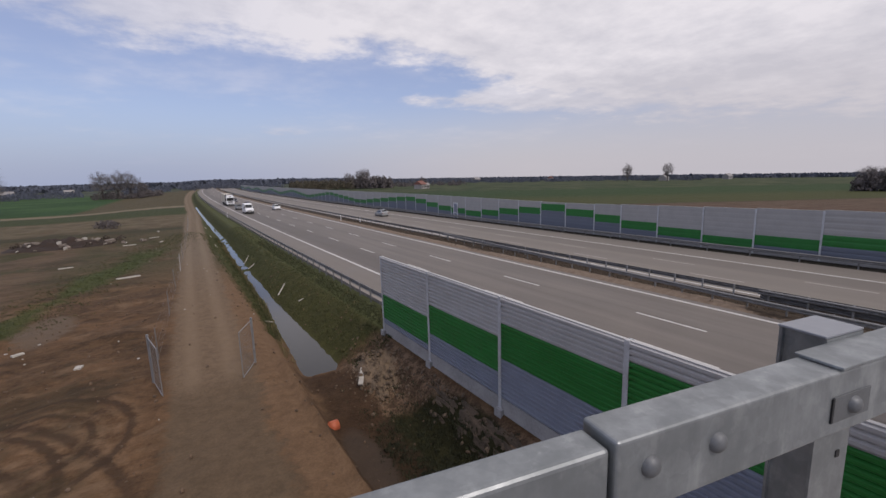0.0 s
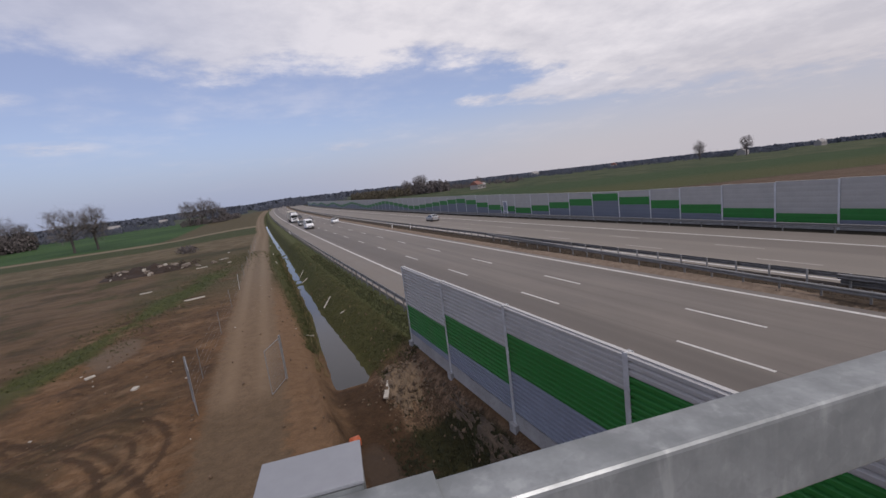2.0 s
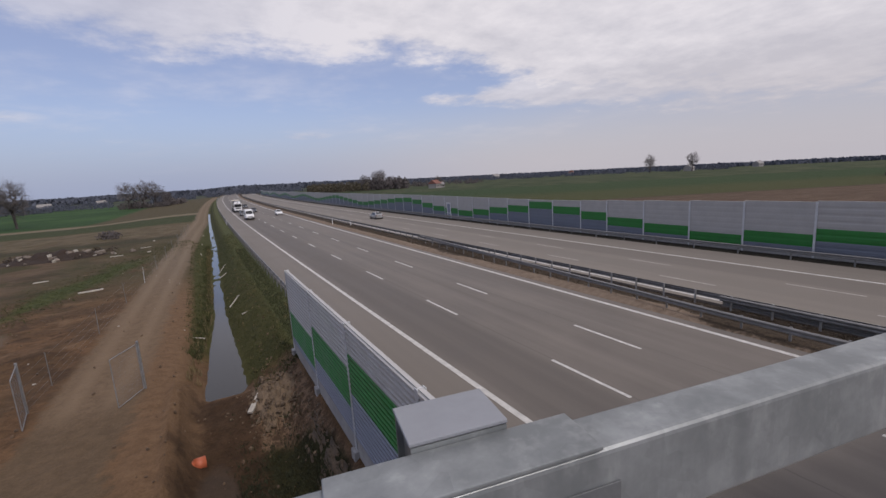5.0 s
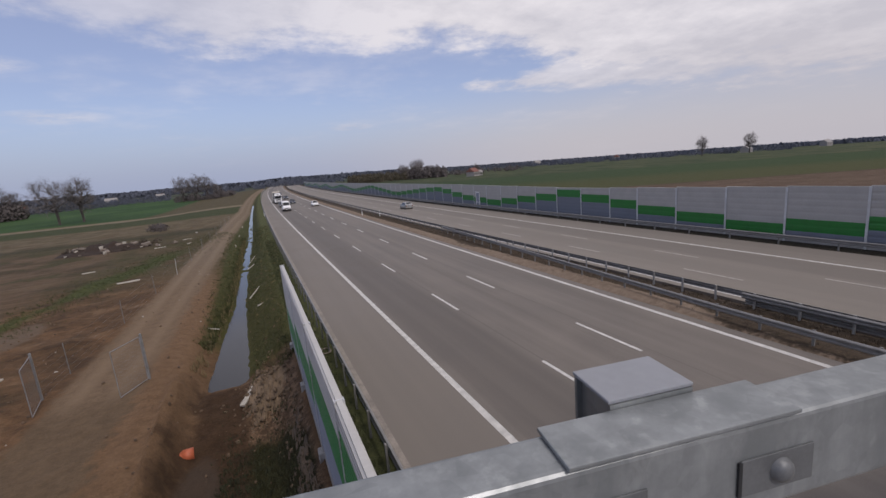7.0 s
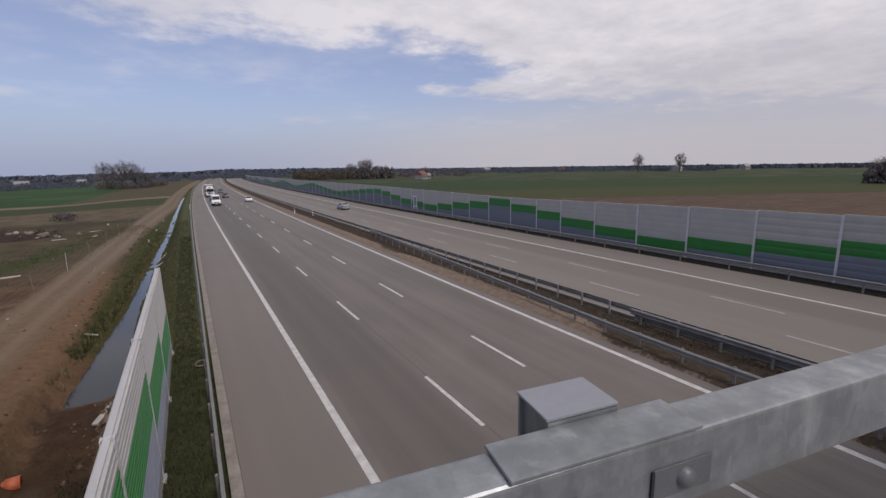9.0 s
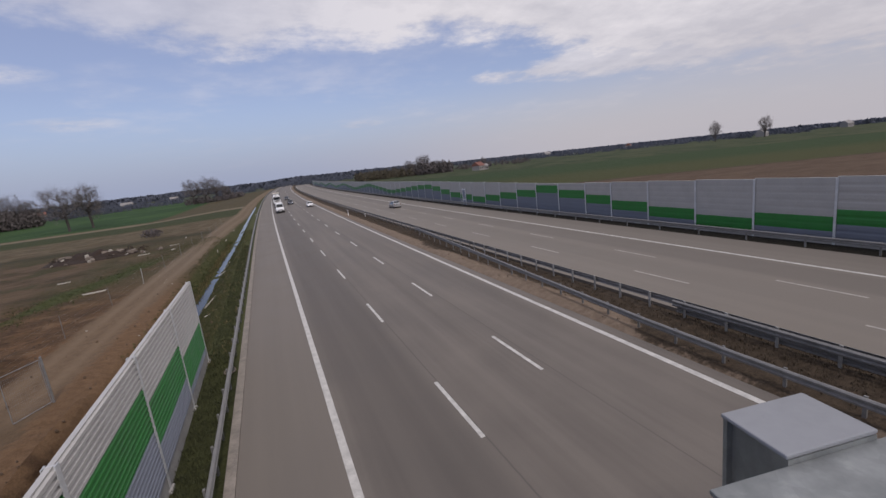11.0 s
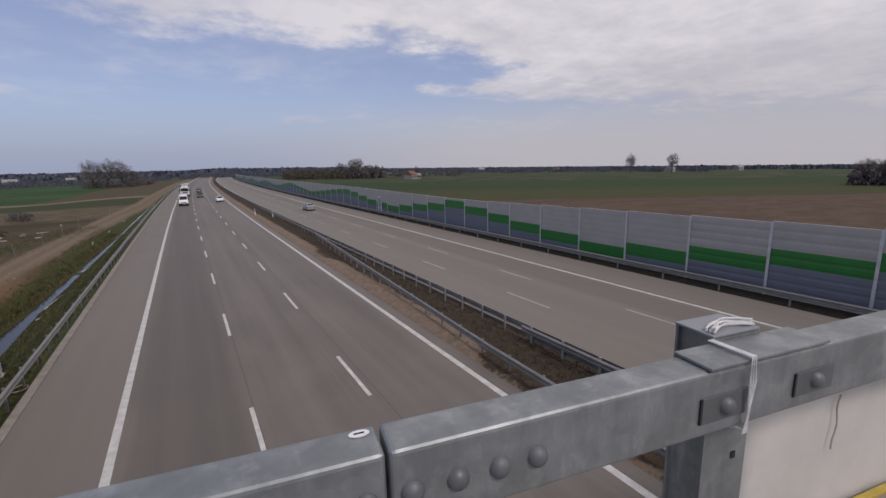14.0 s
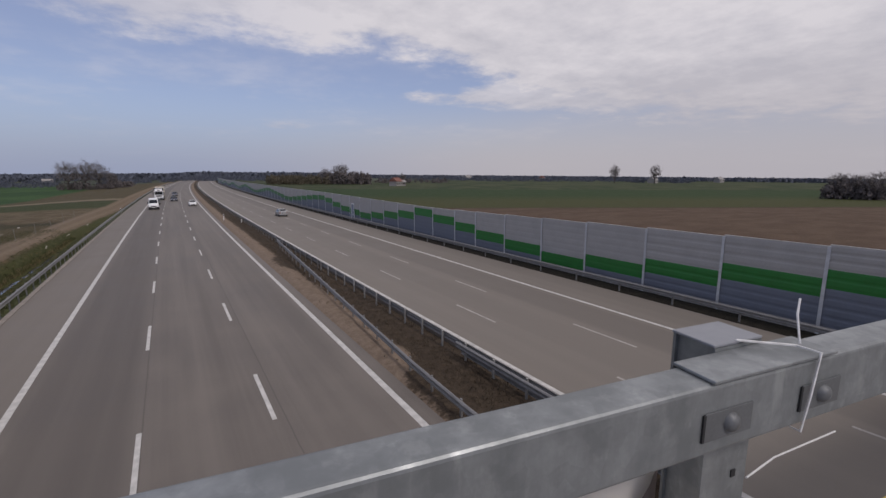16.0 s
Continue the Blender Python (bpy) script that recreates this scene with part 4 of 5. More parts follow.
# darker tone for thin lines that paint the shade in the sheet's creases
CREASE_SHADE = plain("crease_shade", (0.40, 0.385, 0.37), 0.9, 0, 0.2, 8)
banner = thing("banner", "white fabric sheet tied behind the bridge railing", "banner", RAIL_M)
part("sheet", sag_sheet(3.96, 6.44, white_top, lambda s: -1.08, 0.185, 2.0, slant=0.75), SHEET, banner, smooth=True)
part("hem", sag_sheet(4.35, 6.33, lambda s: -0.12, lambda s: white_top(s) - 0.12, 0.235, 4.0, 40, 4), HEM, banner, "dark blue-grey hem", smooth=True)
for s, z in ((4.67, -0.295), (5.70, -0.381)):
    bm = bmesh.new()
    for k in range(10):
        a, b = 2 * math.pi * k / 10, 2 * math.pi * (k + 1) / 10
        tube(bm, (s + 0.009 * math.cos(a), 0.224, z + 0.009 * math.sin(a)), (s + 0.009 * math.cos(b), 0.224, z + 0.009 * math.sin(b)), 0.002, 0.002, 4)
    part("eyelet", bm, ROPE, banner, "small white eyelet ring")


def crease(s, lean, z0, z1, r, mat):
    bm = bmesh.new()
    strand(bm, [(s + lean * f + 0.006 * math.sin(f * 9 + s * 5) * (r > 0.002), 0.1805 - 0.004 * f, z0 + (z1 - z0) * f) for f in (0, 0.12, 0.25, 0.4, 0.55, 0.7, 0.85, 1)], r)
    part("fold", bm, mat, banner, "dark line painting the shade in a crease" if r > 0.002 else "thin line painting the shade in a crease")


part("loose_flap", sag_sheet(6.20, 6.45, lambda s: -0.30 - 1.1 * max(0.0, 6.40 - s), lambda s: -0.72, 0.20, 6.0, 12, 8), plain("thin_flap", (0.33, 0.27, 0.25), 0.8, 0, 0.2, 5), banner, "thin brownish loose flap", smooth=True)


def strand(bm, pts, r, n=5):
    """One unbroken cord through the points."""
    pts = [Vector(p) for p in pts]
    rings = []
    for i, p in enumerate(pts):
        d = (pts[min(i + 1, len(pts) - 1)] - pts[max(i - 1, 0)]).normalized()
        e = d.cross(Vector((0.31, 0.52, 0.79))).normalized()
        f = d.cross(e)
        rings.append([bm.verts.new(p + r * (math.cos(6.2832 * k / n) * e + math.sin(6.2832 * k / n) * f)) for k in range(n)])
    for u, v in zip(rings, rings[1:]):
        for k in range(n):
            bm.faces.new((u[k], u[(k + 1) % n], v[(k + 1) % n], v[k]))
    bm.faces.new(rings[0][::-1])
    bm.faces.new(rings[-1])
    bmesh.ops.recalc_face_normals(bm, faces=bm.faces)


# shade of the deeper folds, drawn as darker strands on the sheet
FOLD_SHADE = plain("fold_shade", (0.40, 0.365, 0.325), 0.9, 0, 0.3, 12)
crease(4.71, 0.12, -0.30, -0.90, 0.0034, FOLD_SHADE)
crease(4.795, 0.16, -0.31, -0.95, 0.0030, FOLD_SHADE)
crease(4.338, -0.01, -0.30, -0.46, 0.0022, FOLD_SHADE)
crease(5.407, 0.212, -0.372, -0.884, 0.0014, CREASE_SHADE)
crease(5.656, 0.337, -0.359, -0.991, 0.0014, CREASE_SHADE)


def cord_bundle(s):
    cord = thing("cord", "white cord wound round the railing post cap", "cord", RAIL_M)
    rnd = random.Random(5)
    for k in range(3):
        bm = bmesh.new()
        o = s + 0.088 + 0.0045 * k
        strand(bm, [(o, 0.075, 0.012), (o + 0.002, -0.006, 0.013), (o + 0.002 * k - 0.004, -0.011, -0.03), (o - 0.004 * k, -0.010, -0.09), (o - 0.002, -0.006, -0.130), (o - 0.002, 0.07, -0.131)], 0.0019)
        part("strand", bm, ROPE, cord)
    for k in range(7):
        bm = bmesh.new()
        pts = []
        for i in range(9):
            f = i / 8
            pts.append((s + 0.105 + 0.112 * f, 0.078 + 0.02 * math.sin(f * 3.1) + 0.012 * noise.noise((k * 3.3, f * 2.2, 1)) + 0.003 * k, 0.0225 + 0.003 * (k % 3) + 0.003 * math.sin(f * 3.14 + k)))
        strand(bm, pts, 0.0022)
        part("strand", bm, ROPE, cord)


cord_bundle(S0 + STEP * 13)
tie = thing("cord_tie", "thin white cord knotted round the top rail", "cord", RAIL_M)
s = S0 + STEP * 15 + 0.245
bm = bmesh.new()
strand(bm, [(s - 0.09, 0.075, 0.02), (s, 0.030, 0.013), (s + 0.01, -0.004, 0.011), (s - 0.012, -0.009, -0.06), (s - 0.02, -0.006, -0.128), (s - 0.02, 0.07, -0.13)], 0.0022)
part("strand", bm, ROPE, tie)
bm = bmesh.new()
strand(bm, [(s + 0.012, 0.03, 0.014), (s + 0.03, 0.05, 0.06), (s + 0.05, 0.06, 0.085)], 0.002)
part("loose_end", bm, ROPE, tie)
tie = thing("cord_tie", "thin white cord knotted round a railing post", "cord", RAIL_M)
s = S0 + STEP * 15
bm = bmesh.new()
strand(bm, [(s + 0.09, 0.155, -0.42), (s + 0.093, 0.066, -0.42), (s + 0.219, 0.066, -0.425), (s + 0.22, 0.155, -0.42), (s + 0.09, 0.155, -0.42)], 0.0022)
part("strand", bm, ROPE, tie)
for z0, z1 in ((-0.425, -0.50), (-0.27, -0.30)):
    bm = bmesh.new()
    strand(bm, [(s + 0.221, 0.068, z0), (s + 0.36, 0.10, (z0 + z1) / 2), (s + 0.62, 0.12, z1)], 0.002)
    part("loose_end", bm, ROPE, tie)


sticker = thing("sticker", "small white oval sticker on the top rail", "sticker", RAIL_M @ Matrix.Translation((3.015, 0.052, 0.0)))
bm = bmesh.new()
for z in (0.0004, 0.0014):
    bm.faces.new([bm.verts.new((0.014 * math.cos(a * 0.5236), 0.008 * math.sin(a * 0.5236), z)) for a in range(12)])
part("label", bm, WHITE, sticker)
part("mark", bx(-0.007, 0.007, -0.0015, 0.0015, 0.0016, 0.0020), BLACK, sticker)


# ---- track, gate, fence, pipe, scraps ----
def gate_leaf(p, q, h, label):
    """A mesh gate leaf hung on a post at p, its free end at q."""
    p, q = Vector(p), Vector(q)
    leaf = thing("gate", label, "gate")
    part("post", tube(bmesh.new(), p + Vector((0, 0, -0.3)), p + Vector((0, 0, h + 0.12)), 0.055, 0.055, 8), GATE, leaf)
    d = (q - p)
    a = p + d * 0.06 + Vector((0, 0, 0.12))
    b = p + d + Vector((0, 0, 0.12))
    up = Vector((0, 0, h - 0.12))
    bm = bmesh.new()
    for e, f in ((a, b), (a + up, b + up), (a, a + up), (b, b + up)):
        tube(bm, e, f, 0.02, 0.02, 6)
    part("frame", bm, GATE, leaf, "zinc tube frame")
    bm = bmesh.new()
    for i in range(1, 20):
        f = a + (b - a) * (i / 20)
        tube(bm, f, f + up, 0.0025, 0.0025, 3)
    for j in range(1, 12):
        tube(bm, a + up * (j / 12), b + up * (j / 12), 0.0025, 0.0025, 3)
    part("mesh", bm, RAIL, leaf, "welded wire mesh")
    return leaf


gate_leaf((-16.33, 8.4, -0.82), (-15.95, 6.35, -0.80), 2.25, "open zinc mesh gate leaf standing ajar on the track")
gate_leaf((-11.98, 8.0, -0.84), (-12.78, 6.2, -0.80), 2.3, "open zinc mesh gate leaf beside the ditch")
fence = thing("wire_fence", "thin wire mesh fence along the gravel track", "fence")
pts = []
for i in range(34):
    y = 8.5 + 2.9 * i
    x = -16.35 + 0.062 * (y - 8.4) * (1 if y < 40 else 1.0) - 0.0002 * max(0, y - 40) ** 2
    pts.append((x, y))
for i, (x, y) in enumerate(pts[1:]):
    if i % 3 and i != 9:
        continue
    lean = 0.08 * math.sin(i * 5.1)
    part("post", tube(bmesh.new(), (x, y, ground_z(x, y) - 0.3), (x + lean, y, ground_z(x, y) + 1.75), 0.022, 0.022, 6), ZINC if i == 9 else RAIL, fence)
for h in (0.1, 0.4, 0.75, 1.15, 1.6):
    bm = bmesh.new()
    for (xa, ya), (xb, yb) in zip(pts, pts[1:]):
        tube(bm, (xa, ya, ground_z(xa, ya) + h), (xb, yb, ground_z(xb, yb) + h), 0.003, 0.003, 3)
    part("wire", bm, RAIL, fence)


def ring_tube(bm, p, q, r, wall, n=20):
    p, q = Vector(p), Vector(q)
    d = (q - p).normalized()
    a = d.orthogonal().normalized()
    b = d.cross(a)
    rr = []
    for c, rad in ((p, r), (q, r), (q, r - wall), (p, r - wall)):
        rr.append([bm.verts.new(c + rad * (math.cos(2 * math.pi * i / n) * a + math.sin(2 * math.pi * i / n) * b)) for i in range(n)])
    for k in range(4):
        u, v = rr[k], rr[(k + 1) % 4]
        for i in range(n):
            bm.faces.new((u[i], u[(i + 1) % n], v[(i + 1) % n], v[i]))
    bmesh.ops.recalc_face_normals(bm, faces=bm.faces)
    return bm


pipe = thing("drain_pipe", "orange plastic drain pipe ending in the muddy ditch", "pipe")
part("barrel", ring_tube(bmesh.new(), (-11.6, 2.0, -2.05), (-9.95, 2.22, -2.14), 0.20, 0.014), ORANGE, pipe, smooth=True)
part("socket", ring_tube(bmesh.new(), (-10.12, 2.20, -2.13), (-9.72, 2.25, -2.15), 0.235, 0.02), ORANGE, pipe, smooth=True)


def plank(x, y, ln, w, t, yaw, tilt, mat, label, lift=0.0, name="plank", z=None):
    bm = bmesh.new()
    box(bm, -ln / 2, ln / 2, -w / 2, w / 2, 0, t, min(w, t) * 0.15)
    ob = link(name, bm, mat)
    ob.matrix_basis = Matrix.Translation((x, y, (ground_z(x, y) if z is None else z) + lift)) @ Matrix.Rotation(radians(yaw), 4, "Z") @ Matrix.Rotation(radians(tilt), 4, "Y")
    return tagged(ob, label, name.replace("_", " "))


plank(-7.58, 4.73, 1.25, 0.24, 0.10, 62, -14, TIMBER, "pale concrete channel piece lying on the ditch bank", 0.02, "channel_stone")
plank(-19.0, 37.5, 2.0, 0.36, 0.12, 14, 0, TIMBER, "pale board lying on the bare earth")
for x, y, ln, yaw in ((-17.5, 74, 2.6, 25), (-16.4, 66, 1.4, 70), (-25.5, 49, 2.2, 5), (-20.5, 65.5, 2.8, 10), (-17.0, 84, 1.6, 100), (-22.8, 17.0, 0.9, 30), (-19.6, 12.6, 0.7, 80)):
    plank(x, y, ln * 0.6, 0.3, 0.10, yaw, 0, TIMBER, "pale scrap board on the waste ground")
for x, y, ln, yaw, tilt in ((-7.0, 25.5, 1.7, 55, -22), (-6.9, 41, 2.0, 40, -20), (-7.0, 46, 2.2, 65, -20), (-9.3, 60, 1.8, 95, -5), (-9.0, 74, 2.4, 90, 0), (-8.6, 92, 2.6, 92, 0), (-9.9, 16.8, 0.9, 10, 20), (-6.6, 20.0, 0.5, 10, -15)):
    plank(x, y, ln, 0.10, 0.07, yaw, tilt, TIMBER, "grey timber stake lying on the ditch bank", 0.06, "stake")


def heap(cx, cy, rx, ry, h, seed, name, label, mat):
    bm = bmesh.new()
    n = 26
    rnd = random.Random(seed)
    g = []
    for j in range(n + 1):
        row = []
        for i in range(n + 1):
            a, b = 2 * i / n - 1, 2 * j / n - 1
            r = math.sqrt(a * a + b * b)
            z = h * max(0.0, 1 - r * r) * (0.6 + 0.9 * abs(noise.noise((a * 3 + seed, b * 3, 1)))) + 0.12 * noise.noise((a * 9, b * 9, seed))
            x, y = cx + a * rx, cy + b * ry
            row.append(bm.verts.new((x, y, ground_z(x, y) - 0.15 + max(0, z))))
        g.append(row)
    for p, q in zip(g, g[1:]):
        for i in range(n):
            bm.faces.new((p[i], p[i + 1], q[i + 1], q[i]))
    return tagged(link(name, bm, mat), label, "mound")


heap(-29.3, 71.5, 7.2, 4.2, 1.7, 3, "earth_mound", "dark mound of earth and brushwood on the field", EARTH)
heap(-6.75, 4.9, 1.25, 2.7, 0.42, 8, "spoil_bank", "lumpy bank of pale clay spoil beside the barrier", plain("clay_spoil", (0.165, 0.116, 0.072), 0.95, 0, 0.4, 1.6, 0.8))
heap(-5.95, -2.2, 0.60, 5.2, 0.24, 5, "spoil_ridge", "low ridge of pale clay spoil at the barrier foot", plain("clay_ridge", (0.098, 0.070, 0.046), 0.95, 0, 0.45, 1.8, 0.8))
bm = bmesh.new()
rnd = random.Random(17)
for k in range(420):
    x, y = (rnd.gauss(-6.9, 0.75), rnd.gauss(4.6, 1.7)) if k % 2 else (rnd.gauss(-5.9, 0.35), rnd.uniform(-8, 4))
    s = 0.03 + 0.10 * rnd.random() ** 2
    if x < -5.35:
        lift = 0.42 * max(0.0, 1 - ((x + 6.75) / 1.25) ** 2 - ((y - 4.9) / 2.7) ** 2)
        m = Matrix.Translation((x, y, ground_z(x, y) - 0.05 + lift)) @ Euler((rnd.random() * 6, rnd.random() * 6, rnd.random() * 6)).to_matrix().to_4x4() @ Matrix.Diagonal((s * 1.2, s, s * 0.8, 1))
        bmesh.ops.create_icosphere(bm, subdivisions=1, radius=1, matrix=m)
tagged(link("spoil_clods", bm, plain("spoil_clod", (0.125, 0.088, 0.056), 0.95, 0, 0.5, 5)), "lumps of clay over the spoil bank", "clods", kind="stuff")
rnd = random.Random(11)
for k in range(34):
    x, y = rnd.gauss(-27.5, 3.4), rnd.gauss(69.6, 1.4)
    s = 0.18 + 0.5 * rnd.random() ** 2
    bm = bmesh.new()
    box(bm, -s, s, -s * 0.5, s * 0.5, 0, 0.16 + 0.3 * rnd.random(), 0.04)
    for v in bm.verts:
        v.co += Vector((noise.noise(v.co * 3), noise.noise(v.co * 3 + Vector((9, 0, 0))), 0)) * 0.15
    ob = link("rubble_slab", bm, RUBBLE if rnd.random() < 0.82 else TIMBER)
    ob.matrix_basis = Matrix.Translation((x, y, ground_z(x, y) + 1.0 * max(0.0, 1 - ((x + 29.3) / 7.2) ** 2 - ((y - 71.5) / 4.2) ** 2))) @ Euler((0.3 * rnd.uniform(-1, 1), 0.3 * rnd.uniform(-1, 1), rnd.uniform(0, 6))).to_matrix().to_4x4()
    tagged(ob, "pale broken concrete slab dumped beside the earth mound", "rubble", "dumped rubble")
# scattered clods
bm = bmesh.new()
for k in range(900):
    x, y = rnd.uniform(-24, -5.6), rnd.uniform(-9, 34)
    if -16.2 < x < -11.8 and rnd.random() < 0.9 or abs(x - ditch_centre(y)) < ditch_half(y) * 1.2 and y > 7:
        continue
    s = 0.03 + 0.09 * rnd.random() ** 3
    m = Matrix.Translation((x, y, ground_z(x, y) + s * 0.3)) @ Euler((rnd.random() * 6, rnd.random() * 6, rnd.random() * 6)).to_matrix().to_4x4() @ Matrix.Diagonal((s, s * 0.8, s * 0.6, 1))
    bmesh.ops.create_icosphere(bm, subdivisions=1, radius=1, matrix=m)
tagged(link("clods", bm, plain("clod", (0.125, 0.082, 0.052), 0.95, 0, 0.5, 6)), "scattered clods of brown earth and stones", "clods", kind="stuff")
bm = bmesh.new()
for k in range(26):
    x, y = rnd.uniform(-24, -5.6), rnd.uniform(-6, 60)
    s = 0.02 + 0.05 * rnd.random()
    box(bm, x - s, x + s, y - s * 0.6, y + s * 0.6, ground_z(x, y), ground_z(x, y) + 0.04)
tagged(link("litter", bm, TIMBER), "small pale scraps scattered over the ground", "litter", kind="stuff")


# ---- grass tufts and weeds ----
def tufts(name, label, mat, n, region, h0, h1, seed, blades=5):
    rnd = random.Random(seed)
    verts, faces = [], []
    for _ in range(n):
        p = region(rnd)
        if p is None:
            continue
        x, y = p
        z = ground_z(x, y)
        for _ in range(blades):
            a, h, w = rnd.random() * 6.28, rnd.uniform(h0, h1), rnd.uniform(0.012, 0.03)
            lean = h * rnd.uniform(0.1, 0.7)
            dx, dy = math.cos(a), math.sin(a)
            ox, oy = x + rnd.uniform(-0.12, 0.12), y + rnd.uniform(-0.12, 0.12)
            k = len(verts)
            verts += [(ox - dy * w, oy + dx * w, z - 0.02), (ox + dy * w, oy - dx * w, z - 0.02), (ox + dx * lean, oy + dy * lean, z + h)]
            faces.append((k, k + 1, k + 2))
    me = bpy.data.meshes.new(name)
    me.from_pydata(verts, [], faces)
    me.materials.append(mat)
    return tagged(new(name, me), label, "grass", kind="stuff")


def bank(rnd):
    y = 6 + 70 * rnd.random() ** 1.6
    x = rnd.uniform(-10.6, -3.9)
    c, h = ditch_centre(y), ditch_half(y)
    return None if abs(x - c) < h * 1.3 or (x < c and y < 17 + 4 * rnd.random()) else (x, y)


def reserve(rnd):
    y = -14 + 90 * rnd.random() ** 1.5
    x = rnd.uniform(13.2, 16.8)
    return None if rnd.random() < (0.95 if x < 14.3 else 0.1) else (x, y)


def waste(rnd):
    y = 18 + 60 * rnd.random()
    return (0.24 * y - 30.9 + rnd.gauss(0, 1.9), y)


tufts("bank_grass", "short dark green grass on the ditch banks", GRASS, 11000, bank, 0.03, 0.10, 1)
tufts("bank_dry_grass", "dry straw tufts on the ditch banks", TUFT, 260, bank, 0.1, 0.3, 2)
tufts("reserve_weeds", "brown dead weeds on the central reserve", plain("dead_weeds", (0.085, 0.064, 0.043), 0.95, 0, 0.45, 2), 5200, reserve, 0.03, 0.13, 3)
tufts("hollow_weeds", "dark wet grass in the muddy hollow", plain("wet_grass", (0.030, 0.033, 0.014), 0.95, 0, 0.4, 2), 2400, lambda r: (r.uniform(-8.7, -5.9) + r.gauss(0, 0.2), r.gauss(-2.6, 2.6)), 0.04, 0.14, 4)
tufts("waste_grass", "green weeds over the waste ground", GRASS, 3600, waste, 0.03, 0.13, 5)
tufts("verge_grass", "dark grass behind the shoulder guardrail", plain("verge_grass", (0.046, 0.052, 0.020), 0.95, 0, 0.4, 2), 3000, lambda r: (r.uniform(-5.0, -3.9), -9 + 60 * r.random() ** 1.4), 0.04, 0.18, 6)
tufts("edge_grass", "rank green grass hanging over the ditch water", GRASS, 1700, lambda r: (lambda y: (ditch_centre(y) - ditch_half(y) * 1.1 - 0.25 - abs(r.gauss(0, 0.35)) * (1 + noise.noise((y * 0.6, 0, 3))), y))(13 + 60 * r.random() ** 1.3), 0.08, 0.30, 8)
tufts("ditch_reeds", "pale reed tufts at the water's edge", TUFT, 350, lambda r: (lambda y: (ditch_centre(y) - ditch_half(y) * 1.25 - r.uniform(0.0, 0.5), y))(9 + 60 * r.random()), 0.15, 0.5, 7)


# ---- trees ----
def bare_tree(name, label, x, y, height, spread, seed, bole=0.20):
    """A leafless tree: limbs reach for points spread through a rounded crown, each ending in fine twigs."""
    rnd = random.Random(seed)
    t = thing(name, label, "tree", Matrix.Translation((x, y, far_z(x, y))))
    half_w, half_h = height * 0.42 * spread, height * (1 - bole) * 0.5
    centre = Vector((height * 0.03 * rnd.uniform(-1, 1), 0, height * bole + half_h))
    goals = []
    while len(goals) < 300:
        d = Vector((rnd.gauss(0, 1), rnd.gauss(0, 1), rnd.gauss(0, 1))).normalized()
        lobe = 0.88 + 0.30 * noise.noise(d * 1.9 + Vector((seed, 0, 0)))
        r = lobe * rnd.random() ** 0.36
        p = centre + Vector((d.x * half_w * r, d.y * half_w * r, d.z * half_h * min(1.0, r)))
        if p.z > height * bole * 0.9:
            goals.append(p)
    goals.sort(key=lambda p: (p - Vector((0, 0, height * bole))).length)
    nodes = [Vector((0, 0, -0.5))] + [Vector((height * 0.006 * math.sin(k + seed), height * 0.006 * math.cos(2 * k), height * bole * (0.35 + 0.55 * k))) for k in range(4)]
    up = [-1, 0, 1, 2, 3]
    for g in goals:
        best = min(range(1, len(nodes)), key=lambda k: (nodes[k] - g).length + (0.5 * height if nodes[k].z > g.z + 0.06 * height else 0.0) + (nodes[k] - nodes[4]).length * 0.12)
        a = nodes[best]
        mid = a.lerp(g, 0.5) + Vector((rnd.gauss(0, 0.4), rnd.gauss(0, 0.4), 0.05 * (g - a).length))
        nodes.append(mid), up.append(best)
        nodes.append(g), up.append(len(nodes) - 2)
    load = [1] * len(nodes)
    for k in range(len(nodes) - 1, 0, -1):
        load[up[k]] += load[k]
    trunk, crown = bmesh.new(), bmesh.new()
    for k in range(1, len(nodes)):
        r0, r1 = (height * 0.0011 * math.sqrt(load[q]) + 0.012 for q in (up[k], k))
        thick = load[k] > 24
        tube(trunk if thick else crown, nodes[up[k]], nodes[k], min(r0, r1 * 1.5), r1, 6 if thick else 3)
    for g in nodes[5:]:
        for _ in range(5):
            out = ((g - centre).normalized() * 0.5 + Vector((rnd.gauss(0, 0.6), rnd.gauss(0, 0.6), rnd.gauss(0.25, 0.5)))).normalized()
            tube(crown, g, g + out * height * rnd.uniform(0.05, 0.15), 0.021, 0.012, 3)
    part("trunk", trunk, BARK, t)
    part("crown", crown, TWIG, t, "bare leafless twigs")
    return t


def far_z(x, y):
    return ground_z(x, y)


def polar(az, d):
    """A place d metres off in the direction az, seen from the east or west half of the bridge."""
    ex, ey = (-10.5, -15.5) if az < 0 else (5.0, -18.6)
    return ex + d * math.sin(radians(az)), ey + d * math.cos(radians(az))


